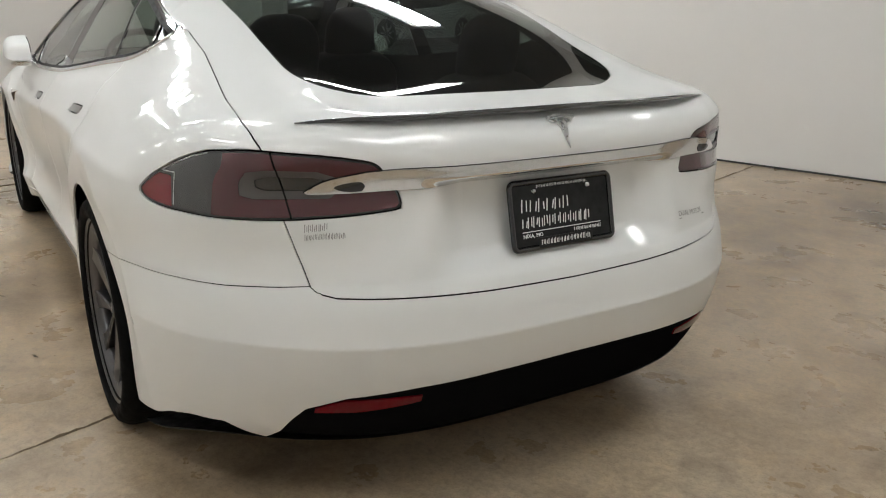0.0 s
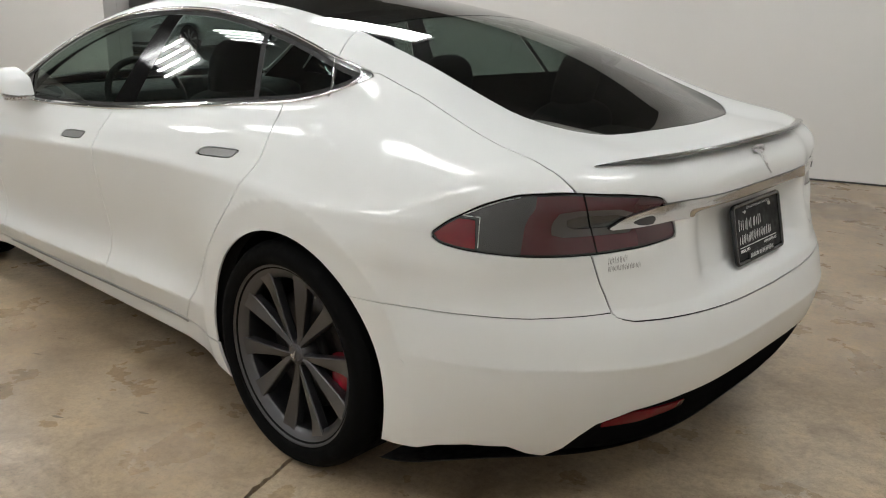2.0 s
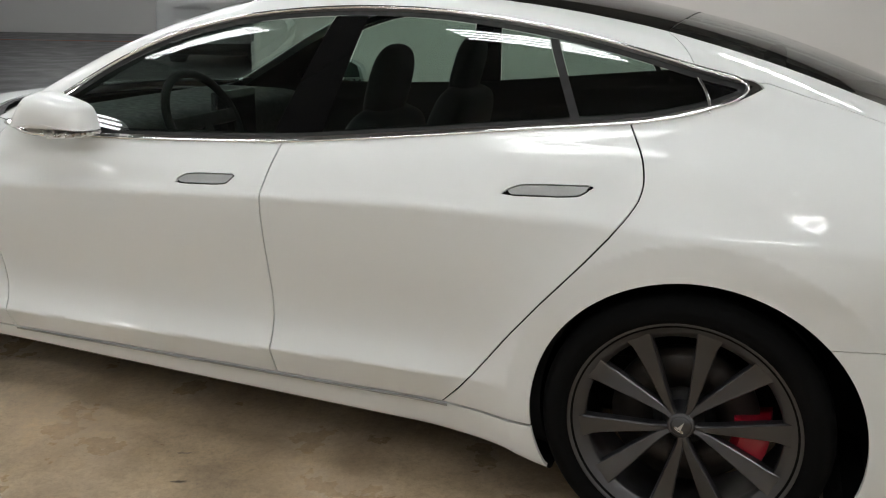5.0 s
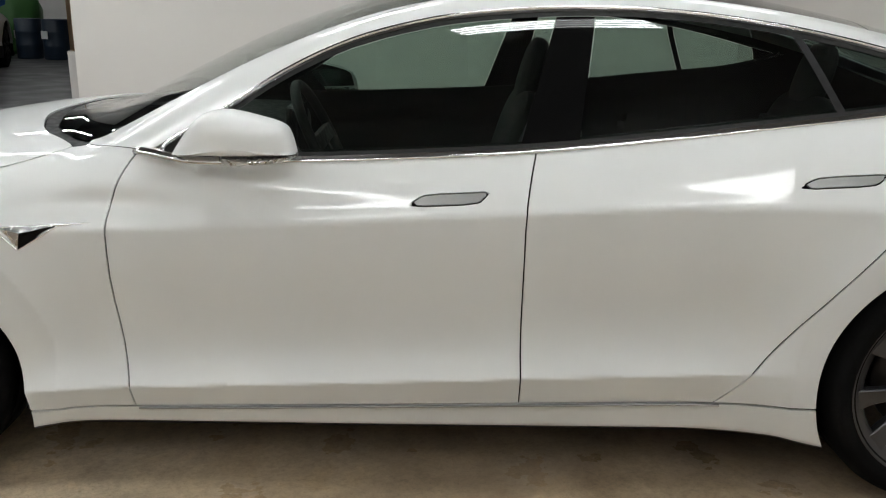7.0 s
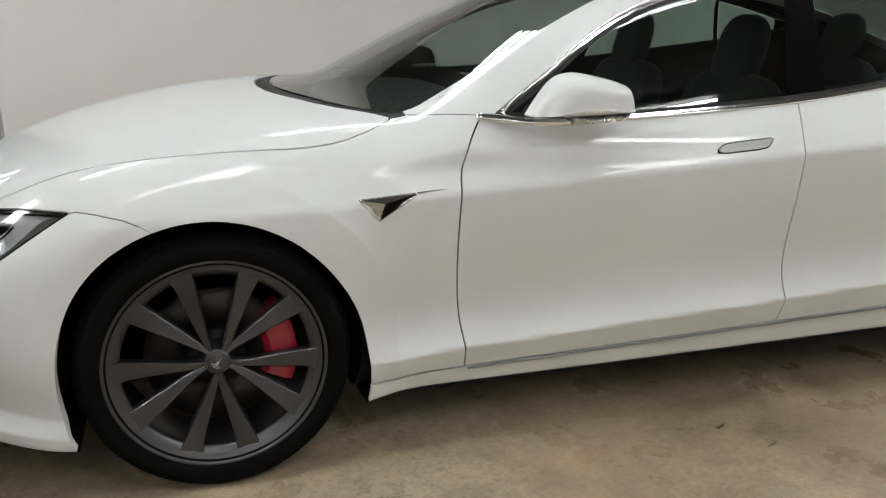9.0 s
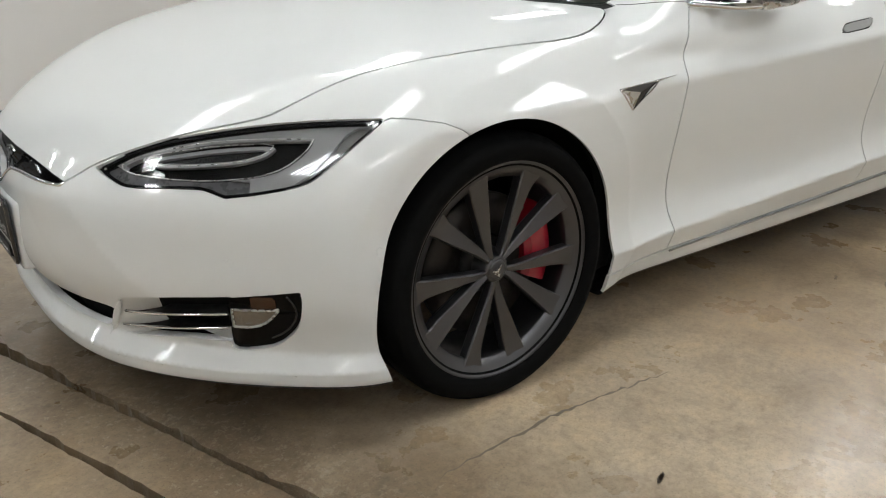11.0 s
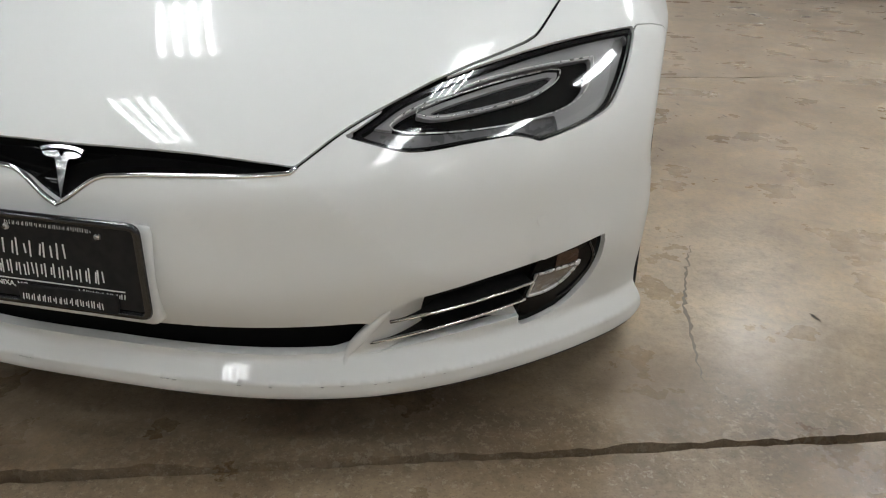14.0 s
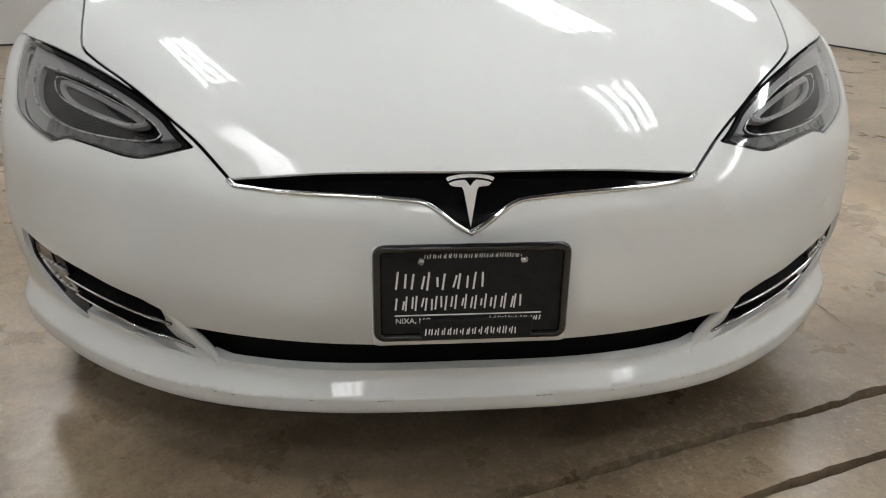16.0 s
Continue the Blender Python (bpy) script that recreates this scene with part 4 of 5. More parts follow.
for side in ("left", "right"):
    s = 1 if side == "left" else -1
    lamp = sheet("headlight", headlight, LENS, car, "clear headlight over dark reflectors", side=side, rim=0)
    lamp.visible_shadow = False
    sheet("edge_seal", split(headlight, head_field, -0.007, 1), BLACK, lamp, side=side, inset=0.003, rim=0)
    core = split(headlight, head_field, -1, -0.007)
    hole = cut(*core, inside(HOLE, FRONT_CORNER(core[0])))
    band = cut(*core, -inside(HOLE, FRONT_CORNER(core[0])))
    sheet("shroud", cut(*band, inside(SHROUD, FRONT_CORNER(band[0]))), CLEARBAND, lamp, "grey lamp shroud", side=side, inset=0.022, rim=0.01)
    band = cut(*band, -inside(SHROUD, FRONT_CORNER(band[0])))
    q = FRONT_CORNER(band[0])
    low_side = np.maximum(q[:, 1] - 0.664 - 0.12 * np.maximum(0, -3.16 - q[:, 0]), q[:, 0] + 2.74)
    sheet("lower_shroud", cut(*band, low_side), LOWBAND, lamp, "dark grey lower shroud", side=side, inset=0.020, rim=0.01)
    sheet("light_guide", cut(*band, -low_side), GUIDE, lamp, "frosted grey light guide", side=side, inset=0.012, rim=0.012)
    sheet("bezel", cut(*hole, -inside(TEAR, FRONT_CORNER(hole[0]))), BLACK, lamp, side=side, inset=0.040, rim=0)
    tear = cut(*hole, inside(TEAR, FRONT_CORNER(hole[0])))
    g = inside(TEAR, FRONT_CORNER(tear[0]))
    sheet("projector_lens", cut(*tear, g + 0.007), SMOKE, lamp, side=side, inset=0.026, rim=0.01)
    sheet("light_bar", cut(*tear, -0.007 - g), GUIDE, lamp, "thin frosted light bar", side=side, inset=0.018, rim=0.012)
    for ring, radius, lift in ((HOLE, 0.0013, -0.0035), (TEAR, 0.0011, -0.0070)):
        ring = resampled(ring, 110)
        part("guide_edge", loop_tube(at_corner(ring[:, 0], ring[:, 1], s, lift), radius, closed=True), SATIN, lamp, "thin bright edge of the light guide")


def tail_field(v):
    return inside(TAILLAMP, REAR_CORNER(v))


split_line = lambda v: v[:, 0] + v[:, 1] - (-0.145 - 0.42 * np.maximum(0, 0.965 - v[:, 2]))
INNER_U = chaikin([(-0.074, 0.924), (-0.345, 0.920), (-0.345, 0.862), (-0.238, 0.860), (-0.044, 0.857), (-0.038, 0.891)], 1)
CORE = chaikin([(-0.093, 0.909), (-0.320, 0.906), (-0.320, 0.878), (-0.217, 0.878), (-0.095, 0.877)], 1)
REDPOLY = chaikin([(0.40, 0.80), (0.40, 0.92), (0.275, 0.897), (0.214, 0.896), (0.214, 0.896), (0.212, 0.80)], 1)
red_edge = along([(0.80, 0.063), (0.816, 0.061), (0.884, 0.050), (0.908, 0.037), (0.926, 0.016), (0.97, 0.010)])
EYE = chaikin([(0.590, 0.888), (0.555, 0.897), (0.521, 0.899), (0.516, 0.877), (0.562, 0.876)], 1)
for side in ("left", "right"):
    s = 1 if side == "left" else -1
    for half, sign in (("outer", 1), ("inner", -1)):
        piece = cut(*taillamp, 0.003 - sign * split_line(taillamp[0]))
        lamp = sheet("tail_lamp", split(piece, tail_field, -0.006, 1), BLACK, car if half == "outer" else hatch_ob, "smoked red tail lamp", side=side, inset=0.002, rim=0.01)
        glassy = split(piece, tail_field, -1, -0.006)
        if half == "outer":
            tip = cut(*glassy, inside(REDPOLY, REAR_CORNER(glassy[0])) + 0.002)
            sheet("reflector", tip, RED, lamp, "bright red side reflector", side=side, inset=0.004, rim=0)
            glassy = cut(*glassy, -inside(REDPOLY, REAR_CORNER(glassy[0])))
            g = glassy[0][:, 0] + glassy[0][:, 1] - red_edge(glassy[0][:, 2])
            sheet("indicator", cut(*glassy, -g), SMOKE, lamp, side=side, inset=0.003, rim=0)
            glassy = cut(*glassy, g)
            for w, z in (((0.205, 0.199, 0.257), (0.828, 0.902, 0.903)), ((0.255, 0.19, 0.125, 0.067), (0.904, 0.926, 0.944, 0.954))):
                k = np.linspace(0, 1, 40)
                kk = np.linspace(0, 1, len(w))
                part("edge_line", loop_tube(at_corner(np.interp(k, kk, w), np.interp(k, kk, z), s, -0.002, False), 0.0011), SATIN, lamp, "thin bright line in the lens")
        u = inside(INNER_U, REAR_CORNER(glassy[0]))
        sheet("lens", cut(*glassy, -u), DARKRED, lamp, side=side, inset=0.003, rim=0)
        inner_part = cut(*glassy, u)
        c = inside(CORE, REAR_CORNER(inner_part[0]))
        sheet("light_guide", cut(*inner_part, -c), DIMGUIDE, lamp, side=side, inset=0.005, rim=0)
        sheet("core", cut(*inner_part, c), SMOKE, lamp, side=side, inset=0.008, rim=0)
    eye = cut(*applique, inside(EYE, FACE(applique[0])))
    sheet("strip_inlay", eye, BLACK, hatch_ob, "dark inlay in the chrome strip's end", side=side, inset=-0.0045, rim=0.003)

# ---- fog lamps and side ducts ----
for side in ("left", "right"):
    s = 1 if side == "left" else -1
    housing = sheet("fog_lamp", fog, PILLAR, front_bumper_ob, "black fog lamp housing", side=side, inset=0.010, rim=0.01)
    disc = cut(*fog, inside(FOGLAMP, FRONT_CORNER(fog[0])))
    sheet("reflector", disc, DULLCHROME, housing, "dull fog lamp reflector", side=side, inset=0.008, rim=0)
    ring = resampled(FOGLAMP, 60)
    part("lamp_rim", loop_tube(at_corner(ring[:, 0], ring[:, 1], s, -0.007), 0.0028, closed=True), SATIN, housing, "bright rim of the fog lamp")
    ring = np.array([(-2.632, 0.41), (-2.606, 0.37), (-2.632, 0.322), (-2.70, 0.286)])
    ring = dense(np.c_[ring, np.zeros(4)], 30)
    part("trim_line", loop_tube(at_corner(ring[:, 0], ring[:, 1], s, -0.009), 0.003), BLACK, housing)
    upper = cut(*fog, np.maximum(np.maximum(0.364 - fog[0][:, 2], fog[0][:, 2] - 0.398), np.abs(fog[0][:, 1] - fog[0][:, 0] + 2.743) - 0.040))
    sheet("marker", upper, AMBER, housing, "dull amber marker lens", side=side, inset=0.008, rim=0)
    fin_low = lambda v: v[:, 2] - (0.262 + (v[:, 1] - v[:, 0] + 3.263) * 0.105)
    dark_part = lambda v: np.maximum(-(v[:, 1] - v[:, 0] + 3.075 - 0.25 * (v[:, 2] - 0.34)), -fin_low(v))
    for name, mat, sign, label in (("duct_ramp", PAINT, -1, "white ramp into the duct"), ("side_duct", LINER, 1, "dark side air duct")):
        m = cut(*duct, sign * dark_part(duct[0]))
        w = m[0][:, 1] - m[0][:, 0]
        d = 0.085 * step(-3.31, -2.98, w) * step(-0.035, 0.0, fin_low(m[0]))
        sheet(name, m, mat, front_bumper_ob, label, side=side, inset=d[:, None], rim=0)
    k = np.linspace(0, 1, 24)
    part("strake", loop_tube(at_corner(-3.235 - 0.10 * k, 0.352 - 0.125 * k, s, -0.004), 0.011 * np.sin(np.pi * (0.12 + 0.8 * k)), segments=10), PAINT, front_bumper_ob, "white strake beside the air intake")
    for wa, za, wb, zb in ((-3.226, 0.324, -2.826, 0.360), (-3.263, 0.273, -2.834, 0.318)):
        k = np.linspace(0, 1, 30)
        w, z = wa + (wb - wa) * k, za + (zb - za) * k
        outer = at_corner(w, z, s, 0.0)
        inner_edge = at_corner(w, z - 0.012 * np.minimum(1, 3 * k), s, 0.0)
        g = gradient(skin, inner_edge * (1, s, 1)) * (1, s, 1)
        inner_edge = inner_edge - (0.004 + 0.07 * step(0.0, 0.7, k))[:, None] * g / np.linalg.norm(g, axis=1)[:, None]
        bm = bmesh.new()
        a = [bm.verts.new(p) for p in outer]
        b = [bm.verts.new(p) for p in inner_edge]
        c = [bm.verts.new(p - np.array((0, 0, 0.004))) for p in inner_edge]
        d = [bm.verts.new(p - np.array((0, 0, 0.003))) for p in outer]
        for i in range(29):
            for p, q in ((a, b), (b, c), (c, d), (d, a)):
                bm.faces.new((p[i], p[i + 1], q[i + 1], q[i]))
        bmesh.ops.recalc_face_normals(bm, faces=bm.faces)
        fin = part("fin", bm, MATT, front_bumper_ob, "black fin across the duct", smooth=False)
        part("fin_edge", loop_tube(outer, 0.0032 * np.minimum(1, 0.3 + 5 * k)), CHROME, fin, "bright leading edge")

# ---- nose trim ----
y = np.linspace(-0.395, 0.395, 81)
pts = at_nose(y, grille_low(np.abs(y)) - 0.001)
part("grille_trim", loop_tube(pts, 0.005), CHROME, front_bumper_ob, "chrome line under the nose panel")


def badge(m, size, mat, parent, label):
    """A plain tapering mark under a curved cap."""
    bm = bmesh.new()
    cap = [(0.5 * math.sin(a) * 1.02, 0.36 + 0.12 * math.cos(a)) for a in np.linspace(-1.25, 1.25, 12)]
    cap += [(0.47 * math.sin(a), 0.30 + 0.11 * math.cos(a)) for a in np.linspace(1.25, -1.25, 12)]
    stem = [(-0.43, 0.30), (-0.30, 0.345), (-0.12, 0.365), (-0.07, 0.33), (0, 0.24), (0.07, 0.33), (0.12, 0.365), (0.30, 0.345), (0.43, 0.30), (0.36, 0.24), (0.17, 0.22), (0.13, 0.14), (0.0, -0.58), (-0.13, 0.14), (-0.17, 0.22), (-0.36, 0.24)]
    for outline in (cap, stem):
        f = bm.faces.new([bm.verts.new((x * size, y * size, 0)) for x, y in outline])
        r = bmesh.ops.extrude_face_region(bm, geom=[f])
        bmesh.ops.translate(bm, vec=(0, 0, size * 0.06), verts=[g for g in r["geom"] if isinstance(g, bmesh.types.BMVert)])
    bmesh.ops.recalc_face_normals(bm, faces=bm.faces)
    bmesh.ops.transform(bm, matrix=m, verts=bm.verts)
    return part("emblem", bm, mat, parent, label, smooth=False)


REARWARD = Matrix(((0, 0, -1, 0), (-1, 0, 0, 0), (0, 1, 0, 0), (0, 0, 0, 1)))   # x to the car's right, facing back
FORWARD = Matrix(((0, 0, 1, 0), (1, 0, 0, 0), (0, 1, 0, 0), (0, 0, 0, 1)))
badge(pose(3.868, 0, 0.582, 0, -16, 0) @ FORWARD, 0.083, CHROME, front_bumper_ob, "chrome nose emblem")
back = rooted(lambda q: np.stack([-q, 0 * q, np.array((0.935, 1.012))], 1), 0.5, 1.2, 2, 0.0)
lean = math.degrees(math.atan2(back[1][0] - back[0][0], 0.077))
badge(pose((back[0][0] + back[1][0]) / 2 - 0.009, 0, 0.982, 0, lean, 0) @ REARWARD, 0.085, SATIN, hatch_ob, "grey tailgate emblem")


# ---- number plates ----
def writing(text, size, m, mat, parent, name="lettering", depth=0.0006):
    c = bpy.data.curves.new(name, "FONT")
    c.body, c.size, c.extrude, c.resolution_u = text, size, depth, 2
    tmp = new("tmp", c)
    me = bpy.data.meshes.new_from_object(tmp.evaluated_get(bpy.context.evaluated_depsgraph_get()))
    bpy.data.objects.remove(tmp)
    me.name = name
    me.transform(m)
    me.materials.clear()
    me.materials.append(mat)
    ob = new(name, me)
    ob.parent = parent
    return ob


def strokes(count, x0, x1, y0, y1, weight, seed):
    """Plain thin slanted bars, the size of a line of writing."""
    r = random.Random(seed)
    bm = bmesh.new()
    w, h = (x1 - x0) / count, y1 - y0

    def bar(xa, ya, xb, yb):
        d = Vector((yb - ya, xa - xb)).normalized() * weight / 2
        bm.faces.new([bm.verts.new((x, y, 0)) for x, y in ((xa - d.x, ya - d.y), (xb - d.x, yb - d.y), (xb + d.x, yb + d.y), (xa + d.x, ya + d.y))])

    for i in range(count):
        a = x0 + w * (i + 0.10)
        b = a + w * r.uniform(0.55, 0.72)
        o, t = y0 + r.uniform(-0.05, 0.05) * h, y1 + r.uniform(-0.12, 0.10) * h
        lean = 0.14 * w
        bar(a, o, a + lean, t)
        bar(b, o + r.uniform(0, 0.25) * h, b + lean * r.uniform(-0.6, 1.6), t - r.uniform(0, 0.3) * h)
    bmesh.ops.recalc_face_normals(bm, faces=bm.faces)
    return bm


def number_plate(m, parent, front):
    w, h = 0.312, 0.162
    bm = boxes(((-w / 2, -h / 2, 0), (w / 2, h / 2, 0.006)), bevel=0.0025)
    bmesh.ops.transform(bm, matrix=m, verts=bm.verts)
    plate = part("number_plate", bm, MATT, parent, "black dealer plate with white print", smooth=False)
    bm = bmesh.new()
    rim = [(sx * (w / 2 - 0.012) + 0.012 * math.cos(a), sy * (h / 2 - 0.012) + 0.012 * math.sin(a)) for sx, sy, a0 in ((1, 1, 0), (-1, 1, 90), (-1, -1, 180), (1, -1, 270)) for a in np.radians(np.linspace(a0, a0 + 90, 6))]
    path = [m @ Vector((x, y, 0.006)) for x, y in rim]
    up = np.tile(np.array(m.to_3x3() @ Vector((0, 0, 1))), (len(path), 1))
    part("plate_frame", loop_tube(path, 0.0075, closed=True, flat=0.9, up=up), BLACK, plate, "black plastic plate frame")
    bm = boxes(((-0.085, -h / 2 - 0.002, 0.005), (0.085 if not front else 0.103, -h / 2 + (0.034 if front else 0.024), 0.012)), bevel=0.002)
    bmesh.ops.transform(bm, matrix=m, verts=bm.verts)
    part("frame_tab", bm, MATT, plate, smooth=False)
    for x in (-0.085, 0.085):
        bm = bmesh.new()
        bmesh.ops.create_cone(bm, cap_ends=True, segments=12, radius1=0.006, radius2=0.005, depth=0.004, matrix=m @ pose(x, 0.058, 0.008))
        part("screw", bm, SATIN, plate)
    for count, x0, x1, y0, y1, weight, z, seed in ((6, -0.128, 0.025, 0.008, 0.040, 0.0034, 0.0072, 1), (13, -0.128, 0.086, -0.030, -0.004, 0.0030, 0.0072, 2), (15, -0.078, 0.078, -0.075, -0.062, 0.0022, 0.0125, 3),
                                                  (19, -0.08, 0.08, 0.066, 0.0735, 0.0012, 0.0130, 4), (10, 0.03, 0.118, -0.0535, -0.0445, 0.0022, 0.0072, 5)):
        bm = strokes(count, x0, x1, y0, y1, weight, seed)
        bmesh.ops.transform(bm, matrix=m @ pose(0, 0, z), verts=bm.verts)
        part("print", bm, WHITEINK, plate, smooth=False)
    bm = boxes(((-0.128, -0.0405, 0.0062), (0.118, -0.0385, 0.0072)))
    bmesh.ops.transform(bm, matrix=m, verts=bm.verts)
    part("print", bm, WHITEINK, plate, smooth=False)
    writing("NIXA, MO", 0.0135, m @ pose(-0.127, -0.054, 0.0068), WHITEINK, plate, "print")
    return plate


number_plate(pose(-0.988, 0, 0.779, 0, 13, 0) @ REARWARD, hatch_ob, False)
plate = number_plate(pose(3.914, 0, 0.435, 0, 2, 0) @ FORWARD, front_bumper_ob, True)
bm = boxes(((3.855, -0.166, 0.332), (3.910, 0.166, 0.510)), bevel=0.012)
part("plate_bracket", bm, PAINT, front_bumper_ob)

# ---- tailgate lip ----
k = np.linspace(-1, 1, 61)
sx, sy = -0.945 + 0.115 * np.abs(k) ** 2.6, 0.635 * k
pts = np.stack([sx, sy, HOOD(sx) - 0.05 * sy ** 2 - 0.09 * sy ** 6 + 0.005], 1)
thick = 0.024 * np.sqrt(np.maximum(0.03, 1 - np.abs(k) ** 4))
up = np.tile([0.35, 0.0, 1.0], (61, 1))
part("spoiler", loop_tube(pts, thick, flat=0.32, segments=10, up=up), CARBON, hatch_ob, "thin carbon fibre lip spoiler")

# ---- small writing on the tailgate ----
def laid(bm, y0, z0, mat, parent, name, x_guess):
    """Lays flat work, drawn from the car's back, onto the skin."""
    p = np.array([(x_guess, y0 - v.co.x, z0 + v.co.y) for v in bm.verts])
    p = on_skin(p)
    n = gradient(skin, p)
    p = p + 0.0012 * n / np.linalg.norm(n, axis=1)[:, None]
    for v, q in zip(bm.verts, p):
        v.co = q
    return part(name, bm, mat, parent, smooth=False)


laid(strokes(6, 0, 0.062, 0.020, 0.038, 0.0016, 11), 0.663, 0.772, GREYINK, hatch_ob, "print", -0.92)
laid(strokes(13, 0, 0.104, 0.000, 0.015, 0.0014, 12), 0.663, 0.772, GREYINK, hatch_ob, "print", -0.92)
for i in range(5):
    laid(boxes(((0, 0, 0), (0.02, 0.019, 0.0001))), 0.16 - 0.078 * i, 0.887, GREYINK, hatch_ob, "print", -1.02)
me = writing("DUAL MOTOR", 0.021, Matrix.Identity(4), GREYINK, hatch_ob, "lettering")
bm = bmesh.new()
bm.from_mesh(me.data)
bpy.data.objects.remove(me)
laid(bm, -0.405, 0.710, GREYINK, hatch_ob, "lettering", -0.98)
laid(boxes(((0, 0, 0), (0.16, 0.0025, 0.0001))), -0.405, 0.702, GREYINK, hatch_ob, "badge_line", -0.98)

# ---- rear reflectors ----
REFLECT = along([(0.40, 0.371), (0.45, 0.362), (0.55, 0.350), (0.64, 0.349)])
low = cut(*below, np.maximum(below[0][:, 0] + below[0][:, 1] + 0.20, np.maximum(0.415 - below[0][:, 1], below[0][:, 1] - 0.645)))
band = cut(*low, np.maximum(REFLECT(low[0][:, 1]) - low[0][:, 2], low[0][:, 2] - np.minimum(0.386, bumper_low(low[0][:, 0] + low[0][:, 1]) - 0.008)))
for side in ("left", "right"):
    sheet("reflector", band, DEEPRED, rear_bumper_ob, "narrow red reflector", side=side, inset=0.002, rim=0.006)

# ---- door handles, fender badges, sensors ----
def plaque(name, outline, mat, parent, side, lift, label="", field=SIDE, source=None):
    m = cut(*source, inside(outline, field(source[0])))
    return sheet(name, m, mat, parent, label, side=side, inset=-lift, rim=lift + 0.006)


doors = [o for o in car.children if "_door" in o.name]
for k, side in enumerate(("left", "right")):
    sheet("handle", front_handle, HANDLE, doors[2 * k], "flush brushed metal handle", side=side, inset=-0.001, rim=0.006)
    sheet("handle", rear_handle, HANDLE, doors[2 * k + 1], "flush brushed metal handle", side=side, inset=-0.001, rim=0.006)
    sg = 1 if side == "left" else -1
    corners = at_side(np.array((2.583, 2.419, 2.529, 2.516)), np.array((0.768, 0.777, 0.710, 0.758)), sg, 0.001)
    corners[3, 1] += 0.013 * sg
    badge_ob = None
    for name, mat, ids, label in (("fender_badge", SATIN, (0, 3, 2), "triangular camera badge"), ("badge_top", CHROME, (0, 1, 3), "chrome upper face"), ("camera_window", PILLAR, (3, 1, 2), "black camera window")):
        bm = bmesh.new()
        top = [bm.verts.new(corners[k]) for k in ids]
        low = [bm.verts.new(corners[k] - np.array((0, 0.012 * sg, 0))) for k in ids]
        bm.faces.new(top)
        bm.faces.new(low)
        for k in range(3):
            bm.faces.new((top[k], top[(k + 1) % 3], low[(k + 1) % 3], low[k]))
        bmesh.ops.recalc_face_normals(bm, faces=bm.faces)
        made = part(name, bm, mat, badge_ob or body, label, smooth=False)
        badge_ob = badge_ob or made
    k = np.linspace(0, 1, 16)
    part("badge_line", loop_tube(at_side(2.43 - 0.09 * k, 0.776 + 0.008 * k, sg, 0.001), 0.004 - 0.0035 * k), CHROME, badge_ob, "chrome line behind the badge")
    ring = np.stack([np.interp(np.linspace(0, 3, 60), (0, 1, 2, 3), c) for c in ((2.583, 2.419, 2.529, 2.583), (0.768, 0.777, 0.710, 0.768))], 1)
    part("badge_rim", loop_tube(at_side(ring[:, 0], ring[:, 1], sg, 0.001), 0.0022, closed=True), CHROME, badge_ob)
    for name, x, z, src, par in (("sensor", -0.49, 0.497, rear_bumper, rear_bumper_ob), ("sensor", 3.334, 0.497, front_bumper, front_bumper_ob), ("sensor", 3.614, 0.477, front_bumper, front_bumper_ob)):
        plaque(name, np.array([(x + 0.011 * math.cos(a), z + 0.011 * math.sin(a)) for a in np.linspace(0, 6.28, 13)[:-1]]), PAINT, par, side, 0.0015, source=src)

